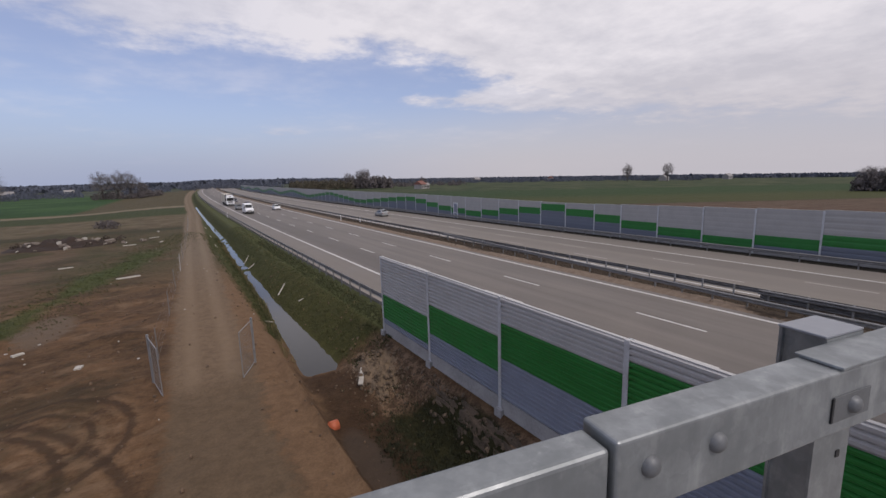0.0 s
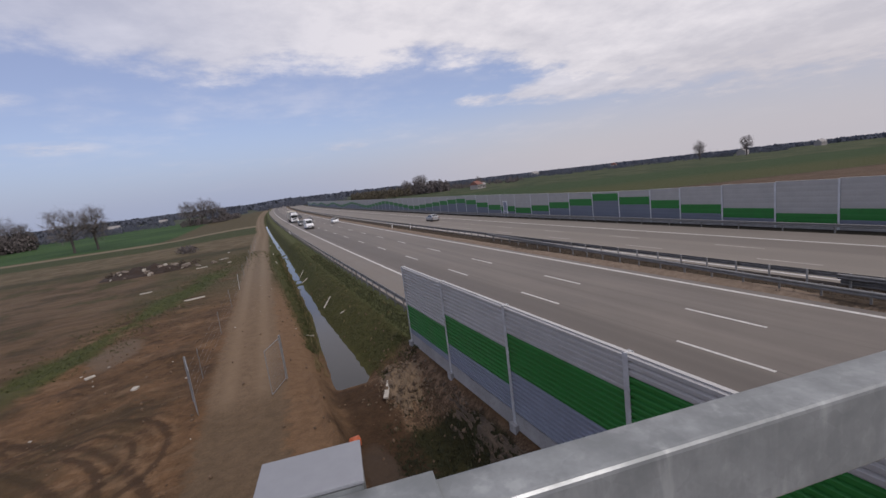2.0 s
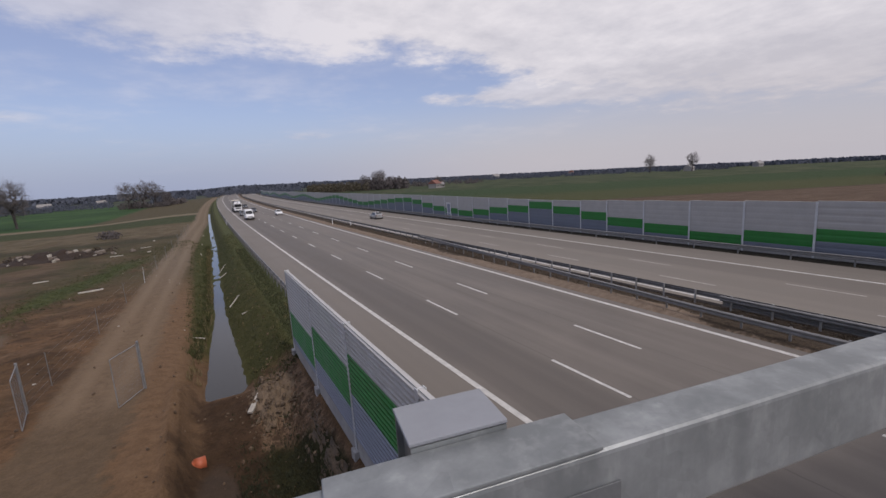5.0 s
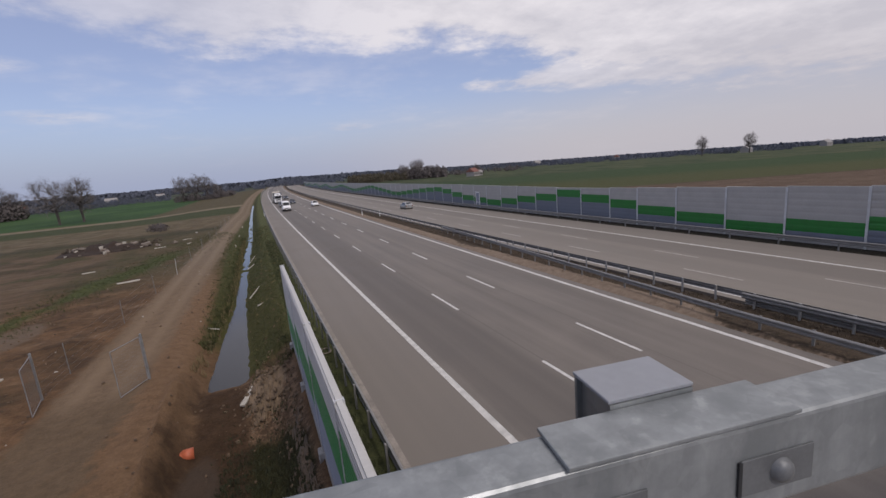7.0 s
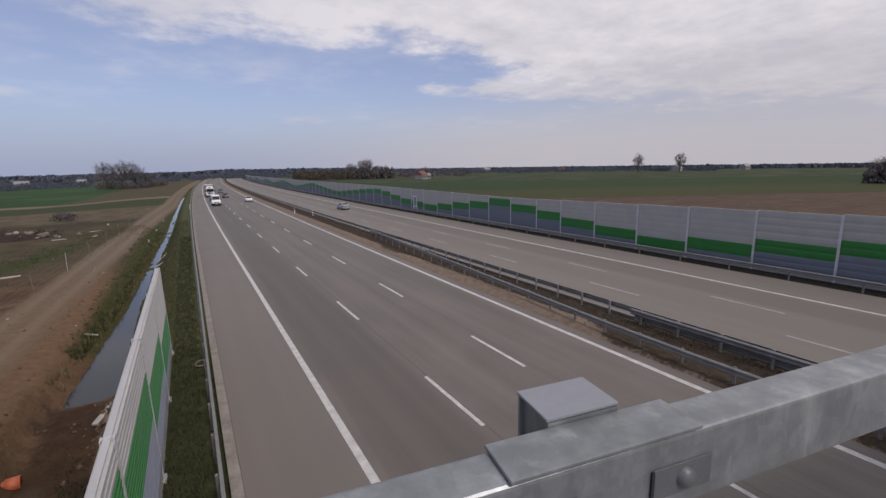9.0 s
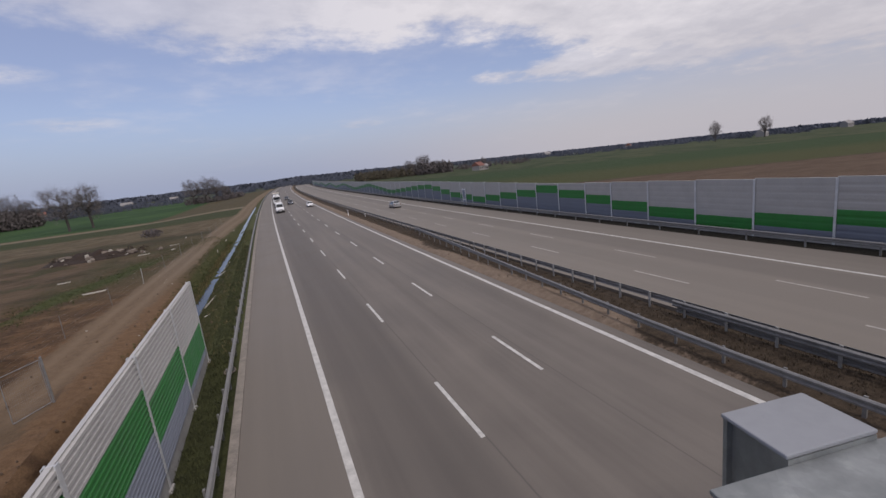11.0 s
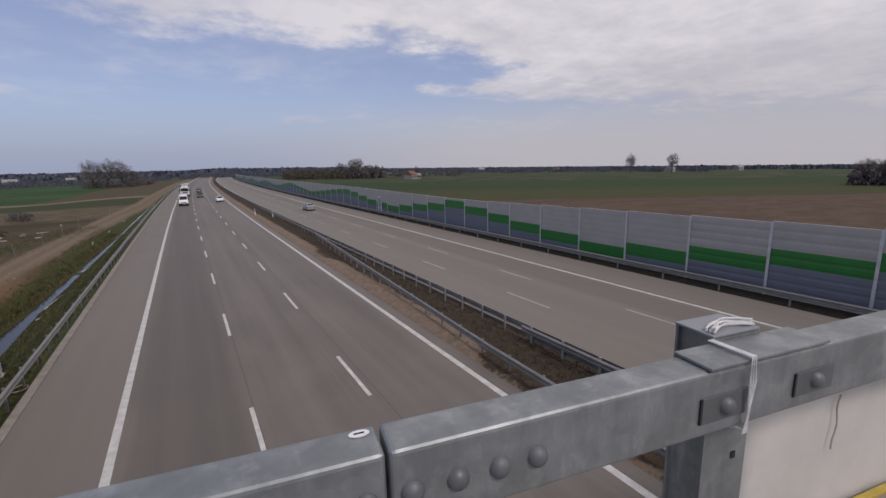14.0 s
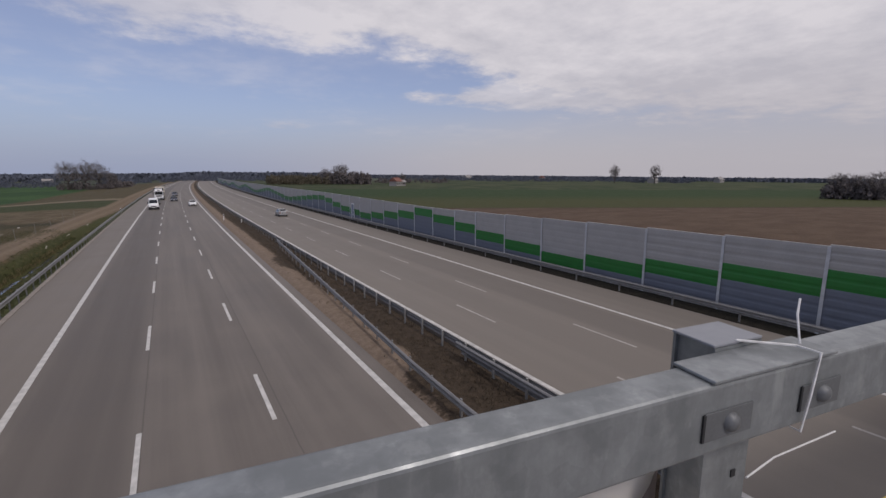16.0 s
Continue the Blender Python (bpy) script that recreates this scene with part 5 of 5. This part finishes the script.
for az, d, h, sp, seed, lab in ((-16.9, 252, 20.5, 1.1, 1, "broad bare tree on the field edge"), (-15.0, 256, 20.5, 0.72, 2, "tall bare tree with a ragged crown"),
                                (-22.4, 400, 22, 1.0, 3, "bare tree over a dark thicket"), (-21.3, 398, 23, 1.0, 4, "bare tree over a dark thicket"), (-20.2, 400, 19, 0.9, 41, "bare tree over a dark thicket"),
                                (-6.2, 425, 21.5, 0.9, 5, "bare roadside tree in a small group"), (-4.9, 428, 22.5, 0.85, 6, "bare roadside tree in a small group"), (-3.8, 432, 21, 0.9, 7, "bare roadside tree in a small group"), (-2.7, 436, 13, 0.9, 8, "low bare tree beside a group"),
                                (53.7, 558, 22, 0.66, 9, "lone round bare tree beyond the field"), (58.1, 564, 22.5, 0.70, 10, "lone round bare tree beyond the field"),
                                (18.9, 400, 17, 1.0, 11, "bare tree rising over a copse"), (19.6, 407, 17.5, 0.8, 12, "bare tree rising over a copse"), (17.4, 400, 14, 1.0, 13, "bare tree rising over a copse"), (21.0, 404, 12, 0.9, 14, "bare tree rising over a copse"), (27.0, 420, 10, 0.8, 15, "bare tree beside a farmhouse"), (74.6, 236, 10.5, 1.0, 16, "bare tree in a dark thicket"), (75.9, 236, 10, 1.0, 17, "bare tree in a dark thicket"), (77.2, 234, 11, 1.0, 18, "bare tree in a dark thicket")):
    x, y = polar(az, d)
    bare_tree("tree", lab, x, y, h, sp, seed, 0.12 if h < 14 else 0.2)


def thicket(name, label, n, place, size, tall, mat, seed, count=52):
    """Clumps of many small tilted facets, thinning out towards an uneven top, joined into one object."""
    rnd = random.Random(seed)
    verts, faces = [], []
    for _ in range(n):
        x, y = place(rnd)
        z = ground_z(x, y)
        w, h = rnd.uniform(*size), rnd.uniform(*tall)
        q = 0.19 * math.sqrt(w * h * 26 / count)
        for _ in range(count):
            a, f = rnd.random() * 6.283, rnd.random() ** 0.5
            c = Vector((x + w * f * math.cos(a), y + w * f * math.sin(a), z + h * rnd.random() ** 0.75 * (1 - 0.35 * f * f)))
            b = rnd.random() * 6.283
            u = Vector((math.cos(b), math.sin(b), rnd.gauss(0, 0.25)))
            v = Vector((rnd.gauss(0, 0.3), rnd.gauss(0, 0.3), 1.0))
            k = len(verts)
            for sx, sy in ((-1, -0.6), (0.2, -1), (1, -0.2), (0.5, 0.9), (-0.6, 0.8)):
                r = q * rnd.uniform(0.55, 1.25)
                verts.append(tuple(c + u * sx * r + v * sy * r))
            faces.append((k, k + 1, k + 2, k + 3, k + 4))
    me = bpy.data.meshes.new(name)
    me.from_pydata(verts, [], faces)
    me.materials.append(mat)
    return tagged(new(name, me), label, "bushes", kind="stuff")


def sector(a0, a1, d0, d1):
    return lambda r: polar(r.uniform(a0, a1), r.uniform(d0, d1))


thicket("thicket", "dark leafless thicket under the trees", 90, sector(-24.3, -19.3, 385, 410), (2, 4.0), (7, 14), BUSH, 1)
thicket("thicket", "dark leafless bushes beside the roadside trees", 70, sector(-7.0, -1.0, 415, 445), (1.5, 3.0), (2.5, 6.5), BUSH, 2)
thicket("thicket", "dark leafless thicket on the brown field", 80, sector(73.6, 77.9, 230, 242), (1.2, 2.4), (3.5, 7.5), BUSH, 3)
thicket("copse", "young pines and bare shrubs behind the barrier", 150, sector(10.5, 17.8, 380, 470), (1.5, 3.0), (5.5, 9.0), CONIFER, 4)
thicket("copse", "dark copse of bare trees behind the barrier", 110, sector(17.3, 22.8, 390, 420), (1.6, 3.2), (6.5, 12), BUSH, 5)
thicket("copse", "hedge and bare shrubs round a farm", 60, sector(23.5, 33, 430, 520), (1.5, 3.0), (2.5, 6), BUSH, 6)
thicket("brushwood", "tangled brown brushwood over the earth mound", 46, lambda r: (r.gauss(-29.3, 3.2), r.gauss(71.5, 1.6)), (0.5, 1.1), (0.5, 1.3), plain("brushwood", (0.062, 0.046, 0.034), 0.95, 0, 0.35, 1.0), 22)
thicket("bush", "single brown bush on the rough grass", 5, lambda r: (-27 + r.uniform(-2, 2), 101 + r.uniform(-2, 2)), (1.2, 2.2), (0.8, 2.2), BUSH, 12)
thicket("dense_wood", "dense dark pine wood at the edge of the green field", 260, sector(-36, -23.6, 335, 375), (2.5, 4.5), (13, 19), plain("dark_pines", (0.030, 0.034, 0.036), 0.95, 0, 0.3, 0.2), 21)
# horizon woods and hedges carry the haze in their bluish colour
thicket("hazed_far_woods", "dark wooded horizon beyond the fields", 2300, sector(-45, 18, 1000, 1900), (24, 50), (9, 12.5), HAZED_WOODS, 7, 50)
thicket("hazed_far_woods", "dark wooded horizon beyond the fields", 2300, sector(18, 100, 1000, 1900), (24, 50), (5, 8), HAZED_WOODS, 8, 50)
thicket("far_hedges", "dull hedges and orchards before the horizon", 260, sector(-40, -8, 480, 820), (4, 10), (3, 6), HAZED_WOODS, 9, 70)
thicket("far_hedges", "dull hedges and orchards before the horizon", 150, sector(24, 62, 620, 900), (4, 10), (2.5, 6), HAZED_WOODS, 10, 70)
thicket("far_hedges", "dull hedges beside the motorway", 160, sector(-4, 10, 560, 900), (4, 9), (3, 7), HAZED_WOODS, 11, 70)


def house(az, d, w, dp, h, turn, label, roof=ROOF):
    x, y = polar(az, d)
    hs = thing("house", label, "house", Matrix.Translation((x, y, ground_z(x, y) - 0.1)) @ Matrix.Rotation(radians(turn), 4, "Z"), "far houses")
    part("wall", bx(-w / 2, w / 2, -dp / 2, dp / 2, 0, h), WALLS, hs)
    rh = dp * 0.42
    bm = extrude_y([(-dp / 2 - 0.4, h), (dp / 2 + 0.4, h), (0.15, h + rh), (-0.15, h + rh)], -w / 2 - 0.3, w / 2 + 0.3)
    r = part("roof", bm, roof, hs)
    r.matrix_basis = Matrix.Rotation(radians(90), 4, "Z")
    for sx in (-0.3, 0.0, 0.3):
        wn = part("window", bx(w * sx - 0.5, w * sx + 0.5, -dp / 2 - 0.03, -dp / 2 + 0.05, h * 0.35, h * 0.75), DARKGLASS, hs)
    part("chimney", bx(w * 0.2 - 0.3, w * 0.2 + 0.3, -0.3, 0.3, h + rh * 0.5, h + rh + 0.7), ROOF, hs)


for az, d, w, dp, h, turn, roof, lab in ((26.2, 345, 8, 7, 3.6, 30, ROOF, "small farmhouse with a red roof and pale walls"), (27.0, 355, 5, 4, 3.0, 10, WALLS, "small pale farm outbuilding with flat eaves"),
                                   (-8.6, 720, 10, 7, 3.4, 20, WALLS, "pale far farmhouse among hedges"), (-13.0, 760, 14, 8, 3.0, 0, WALLS, "long pale far barn among hedges"), (-20.0, 600, 13, 9, 4.5, 15, ROOF, "far house with a reddish roof"),
                                   (57.9, 640, 20, 9, 4.5, 20, WALLS, "long pale far barn among hedges"), (64.5, 800, 14, 9, 5, 0, WALLS, "pale far house among hedges"), (45.0, 820, 16, 9, 5, 40, ROOF, "far house with a reddish roof"), (35.5, 860, 14, 9, 5, 10, WALLS, "pale far house among hedges")):
    house(az, d, w, dp, h, turn, lab, roof)

# delineator, barrier door sign, box by the guardrail
for x, y in ((13.6, 68.0), (16.0, 64.0), (-3.45, 98.0)):
    d = thing("delineator", "white roadside delineator post with a dark band", "post", Matrix.Translation((x, y, ground_z(x, y) if x > 0 else 0.0)))
    part("body", bx(-0.06, 0.06, -0.04, 0.04, -0.1, 1.0, bevel=0.015), WHITE, d)
    part("band", bx(-0.062, 0.062, -0.043, -0.0405, 0.68, 0.86), BLACK, d)
door = thing("barrier_door", "white-framed emergency door in the noise barrier", "door", Matrix.Translation((FAR_X - 0.14 + bend(58), 58.0, -0.3)))
bm = bmesh.new()
for y0, y1, z0, z1 in ((-0.75, -0.60, 0, 3.1), (0.60, 0.75, 0, 3.1), (-0.6, 0.6, 2.9, 3.05), (-0.6, 0.6, 1.0, 1.1)):
    box(bm, -0.05, 0.02, y0, y1, z0, z1)
part("frame", bm, WHITE, door)
part("leaf", bx(-0.02, 0.0, -0.59, 0.59, 0.02, 2.88), BLUEGREY, door)
cab = thing("cable_loop", "loop of pale cable lying behind the guardrail", "cable", Matrix.Translation((-3.85, 4.5, -0.2)))
bm = bmesh.new()
strand(bm, [(0.25 * math.cos(k * 0.63), 0.35 * math.sin(k * 0.63), 0.06 + 0.02 * math.sin(k)) for k in range(11)], 0.035, 6)
part("loop", bm, RUBBLE, cab, smooth=True)


# ---- vehicles, each facing -y ----
def ring(bm, y, zb, zbelt, zroof, hw, hr):
    pts = [(hw * 0.86, zb), (hw * 0.98, zb + 0.12), (hw, zb + (zbelt - zb) * 0.55), (hw * 0.97, zbelt), (hr, max(zroof - 0.06, zbelt + 0.004)), (hr * 0.86, zroof)]
    full = pts + [(-x, z) for x, z in pts[::-1]]
    return [bm.verts.new((x, y, z)) for x, z in full]


def loft(stations):
    bm = bmesh.new()
    rings = [ring(bm, *s) for s in stations]
    for a, b in zip(rings, rings[1:]):
        for i in range(12):
            bm.faces.new((a[i], a[(i + 1) % 12], b[(i + 1) % 12], b[i]))
    bm.faces.new(rings[0])
    bm.faces.new(rings[-1][::-1])
    bmesh.ops.recalc_face_normals(bm, faces=bm.faces)
    return bm


def pane(pts, out):
    """A thin pane: four corners pushed out a little along its normal."""
    bm = bmesh.new()
    p = [Vector(q) for q in pts]
    n = (p[1] - p[0]).cross(p[3] - p[0]).normalized() * out
    a = [bm.verts.new(q + n) for q in p]
    b = [bm.verts.new(q - n) for q in p]
    bm.faces.new(a)
    bm.faces.new(b[::-1])
    for i in range(4):
        bm.faces.new((a[i], b[i], b[(i + 1) % 4], a[(i + 1) % 4]))
    bmesh.ops.recalc_face_normals(bm, faces=bm.faces)
    return bm


def wheel(parent, x, y, r, w):
    side = 1 if x > 0 else -1
    t = part("wheel", tube(bmesh.new(), (x - w / 2, y, r), (x + w / 2, y, r), r, r, 20), RUBBER, parent, "black tyre")
    part("rim", tube(bmesh.new(), (x + side * (w / 2 - 0.03), y, r), (x + side * (w / 2 + 0.006), y, r), r * 0.62, r * 0.56, 14), SILVER, t, "silver rim")


def car(x, y, z, turn, paint, label, ln=4.2, wd=1.76, ht=1.48, estate=False):
    c = thing("car", label, "car", Matrix.Translation((x + bend(y), y, z)) @ Matrix.Rotation(radians(turn), 4, "Z"))
    h = wd / 2
    b = ht * 0.62
    back = 0.97 if estate else 0.90
    st = [(0.0, 0.30, 0.55, 0.60, h * 0.80, h * 0.72), (0.12, 0.22, 0.68, 0.72, h * 0.93, h * 0.84), (ln * 0.13, 0.20, b * 0.86, b * 0.90, h, h * 0.88), (ln * 0.26, 0.20, b * 0.97, b * 1.02, h, h * 0.86),
          (ln * 0.43, 0.20, b, ht * 0.965, h, h * 0.68), (ln * 0.55, 0.20, b, ht, h, h * 0.68), (ln * 0.78, 0.20, b * 1.02, ht * 0.975, h, h * 0.66), (ln * back, 0.24, b * 1.05, ht * (0.86 if estate else 0.76), h * 0.96, h * 0.64), (ln, 0.32, b * 0.98, b * 1.03, h * 0.88, h * 0.76)]
    part("body", loft(st), paint, c, smooth="creased")
    f0, f1 = st[3], st[4]
    part("windscreen", pane([(-f0[5] * 0.92, f0[0] + 0.03, f0[3] + 0.02), (f0[5] * 0.92, f0[0] + 0.03, f0[3] + 0.02), (f1[5] * 0.9, f1[0] - 0.03, f1[3] - 0.035), (-f1[5] * 0.9, f1[0] - 0.03, f1[3] - 0.035)], 0.018), DARKGLASS, c, "dark windscreen")
    r0, r1 = st[7], st[6]
    part("rear_window", pane([(-r0[5] * 0.9, r0[0] + 0.02, r0[3]), (r0[5] * 0.9, r0[0] + 0.02, r0[3]), (r1[5] * 0.9, r1[0] + 0.05, r1[3] - 0.02), (-r1[5] * 0.9, r1[0] + 0.05, r1[3] - 0.02)], 0.03), DARKGLASS, c)
    for s in (-1, 1):
        part("side_window", pane([(s * h * 0.965, ln * 0.30, b * 1.02), (s * h * 0.965, ln * 0.53, b * 1.02), (s * h * 0.705, ln * 0.54, ht * 0.94), (s * h * 0.705, ln * 0.425, ht * 0.92)], 0.02), DARKGLASS, c)
        part("side_window", pane([(s * h * 0.965, ln * 0.55, b * 1.02), (s * h * 0.965, ln * 0.82, b * 1.06), (s * h * 0.69, ln * 0.76, ht * 0.93), (s * h * 0.705, ln * 0.56, ht * 0.94)], 0.02), DARKGLASS, c)
        part("headlight", bx(min(s * h * 0.50, s * h * 0.86), max(s * h * 0.50, s * h * 0.86), -0.01, 0.20, 0.56, 0.70, bevel=0.03), LAMP, c, "clear headlight")
        part("tail_light", bx(min(s * h * 0.62, s * h * 0.86), max(s * h * 0.62, s * h * 0.86), ln - 0.10, ln + 0.015, b * 0.72, b * 0.98, bevel=0.02), ROOF, c, "red tail light")
        part("mirror", bx(min(s * h * 1.0, s * h * 1.18), max(s * h * 1.0, s * h * 1.18), ln * 0.29, ln * 0.33, b * 1.0, b * 1.13, bevel=0.02), paint, c)
        wheel(c, s * (h - 0.12), ln * 0.19, 0.31, 0.20)
        wheel(c, s * (h - 0.12), ln * 0.80, 0.31, 0.20)
    part("grille", bx(-h * 0.42, h * 0.42, -0.015, 0.10, 0.36, 0.54, bevel=0.02), BLACK, c)
    part("number_plate", bx(-0.26, 0.26, -0.03, 0.0, 0.40, 0.50), PLATE, c)
    part("lower_grille", bx(-h * 0.60, h * 0.60, 0.0, 0.12, 0.235, 0.33, bevel=0.02), BLACK, c, "black lower air intake")
    for s in (-1, 1):
        part("sill", bx(min(s * h * 0.90, s * h * 0.995), max(s * h * 0.90, s * h * 0.995), ln * 0.28, ln * 0.70, 0.19, 0.30, bevel=0.02), BLACK, c, "dark sill strip")
        for y_ in (0.30, 0.71):
            part("wiper" if y_ < 0.5 else "door_handle", bx(min(s * h * 0.985, s * h * 1.015) if y_ > 0.5 else min(s * 0.05, s * 0.55), max(s * h * 0.985, s * h * 1.015) if y_ > 0.5 else max(s * 0.05, s * 0.55), ln * y_, ln * y_ + (0.18 if y_ > 0.5 else 0.025), b * 0.88 if y_ > 0.5 else b * 1.09, b * 0.92 if y_ > 0.5 else b * 1.11), BLACK, c)
    return c


car(2.0, 124.0, 0.0, 0, GREYCAR, "grey-blue estate car in the slow lane", 4.4, 1.78, 1.5, True)
car(6.1, 138.0, 0.0, 0, NAVY, "dark blue family car in the middle lane", 4.4, 1.8, 1.47)
car(6.2, 176.0, 0.0, 0, NAVY, "dark far car in the middle lane", 4.4, 1.8, 1.47)
car(10.3, 112.0, 0.0, 0, WHITE, "white hatchback in the fast lane", 3.9, 1.7, 1.48)
car(24.4, 75.0, rc_z(24.4), 180, SILVER, "silver hatchback on the opposite carriageway", 4.2, 1.76, 1.46)


def van(x, y):
    v = thing("van", "white high-roof panel van with black bumpers", "van", Matrix.Translation((x + bend(y), y, 0)))
    h = 1.02
    st = [(0.0, 0.45, 0.9, 0.98, h * 0.86, h * 0.78), (0.15, 0.30, 1.05, 1.15, h * 0.97, h * 0.86), (0.75, 0.28, 1.30, 1.38, h, h * 0.88), (1.0, 0.28, 1.35, 1.50, h, h * 0.86), (1.75, 0.28, 1.4, 2.38, h, h * 0.82), (2.1, 0.28, 1.4, 2.52, h, h * 0.86), (5.2, 0.28, 1.4, 2.54, h, h * 0.87), (5.5, 0.30, 1.4, 2.48, h * 0.98, h * 0.85)]
    part("body", loft(st), WHITE, v, smooth="creased")
    part("windscreen", pane([(-0.80, 0.98, 1.47), (0.80, 0.98, 1.47), (0.76, 1.66, 2.26), (-0.76, 1.66, 2.26)], 0.03), DARKGLASS, v, "dark windscreen")
    part("bumper", bx(-0.98, 0.98, -0.04, 0.34, 0.28, 0.66, bevel=0.08), BLACK, v, "black plastic bumper")
    part("grille", bx(-0.55, 0.55, -0.05, 0.1, 0.74, 0.90, bevel=0.03), BLACK, v)
    part("number_plate", bx(-0.26, 0.26, -0.06, -0.03, 0.46, 0.57), PLATE, v)
    for s in (-1, 1):
        part("side_window", pane([(s * 1.0, 1.1, 1.42), (s * 1.0, 1.95, 1.42), (s * 0.90, 1.95, 2.1), (s * 0.92, 1.6, 2.1)], 0.03), DARKGLASS, v)
        part("headlight", bx(min(s * 0.62, s * 0.95), max(s * 0.62, s * 0.95), 0.06, 0.5, 0.84, 1.08, bevel=0.05), LAMP, v, "clear headlight")
        part("mirror", bx(min(s * 1.03, s * 1.22), max(s * 1.03, s * 1.22), 1.15, 1.28, 1.35, 1.75, bevel=0.03), BLACK, v)
        wheel(v, s * 0.90, 0.95, 0.34, 0.22)
        wheel(v, s * 0.90, 4.45, 0.34, 0.22)


def lorry(x, y):
    t = thing("lorry", "white lorry cab with a cream tarpaulin body and trailer", "lorry", Matrix.Translation((x + bend(y), y, 0)) @ Matrix.Rotation(-slope(y), 4, "Z"))
    cab = part("cab", bx(-1.22, 1.22, 0.0, 2.1, 0.55, 2.95, bevel=0.10), WHITE, t)
    part("roof_spoiler", extrude_y([(-1.05, 2.955), (1.05, 2.955), (0.95, 3.65), (-0.95, 3.65)], 0.6, 2.0), WHITE, t)
    part("windscreen", bx(-1.08, 1.08, -0.03, 0.05, 1.75, 2.62, bevel=0.03), DARKGLASS, t, "dark windscreen")
    part("sun_visor", bx(-1.1, 1.1, -0.16, 0.02, 2.64, 2.80, bevel=0.03), NAVY, t)
    part("grille", bx(-0.80, 0.80, -0.03, 0.04, 1.15, 1.50, bevel=0.02), BLACK, t)
    part("bumper", bx(-1.24, 1.24, -0.12, 0.5, 0.30, 0.80, bevel=0.05), GREYCAR, t)
    part("number_plate", bx(-0.26, 0.26, -0.14, -0.121, 0.5, 0.61), PLATE, t)
    part("chassis", bx(-0.5, 0.5, 0.5, 17.5, 0.55, 0.95), BLACK, t)
    part("box_body", bx(-1.27, 1.27, 2.5, 9.6, 1.0, 3.85, bevel=0.03), TARP, t, "cream tarpaulin body")
    for s in (-1, 1):
        part("side_skirt", bx(min(s * 1.18, s * 1.24), max(s * 1.18, s * 1.24), 2.6, 6.4, 0.55, 0.98, bevel=0.01), GREYCAR, t, "dark side skirt")
        part("cab_step", bx(min(s * 1.05, s * 1.25), max(s * 1.05, s * 1.25), 0.2, 0.62, 0.42, 0.54, bevel=0.01), BLACK, t)
        part("wiper", bx(min(s * 0.1, s * 0.8), max(s * 0.1, s * 0.8), -0.055, -0.031, 1.79, 1.82), BLACK, t)
    part("badge_bar", bx(-0.32, 0.32, -0.045, -0.03, 1.55, 1.63), BLACK, t, "dark badge bar")
    part("roof_hatch", bx(-0.35, 0.35, 0.595, 0.62, 3.02, 3.22, bevel=0.004), BLACK, t, "dark roof spoiler opening")
    part("drawbar", bx(-0.12, 0.12, 9.6, 10.6, 0.62, 0.80), BLACK, t)
    part("front_frame", bx(-1.28, 1.28, 2.42, 2.50, 1.0, 3.86), NAVY, t, "dark front frame")
    part("trailer", bx(-1.27, 1.27, 10.6, 17.8, 1.0, 3.85, bevel=0.03), TARP, t, "cream tarpaulin trailer")
    for s in (-1, 1):
        part("headlight", bx(min(s * 0.75, s * 1.15), max(s * 0.75, s * 1.15), -0.15, -0.05, 0.52, 0.70, bevel=0.02), LAMP, t, "clear headlight")
        part("mirror", bx(min(s * 1.32, s * 1.58), max(s * 1.32, s * 1.58), -0.05, 0.12, 1.75, 2.5, bevel=0.03), BLACK, t)
        part("side_window", bx(min(s * 1.2, s * 1.232), max(s * 1.2, s * 1.232), 0.35, 1.2, 1.75, 2.5), DARKGLASS, t)
        for y_ in (1.0, 7.2, 8.5, 12.2, 15.6):
            wheel(t, s * 1.05, y_, 0.5, 0.32)


van(2.0, 104.0)
lorry(2.0, 148.0)
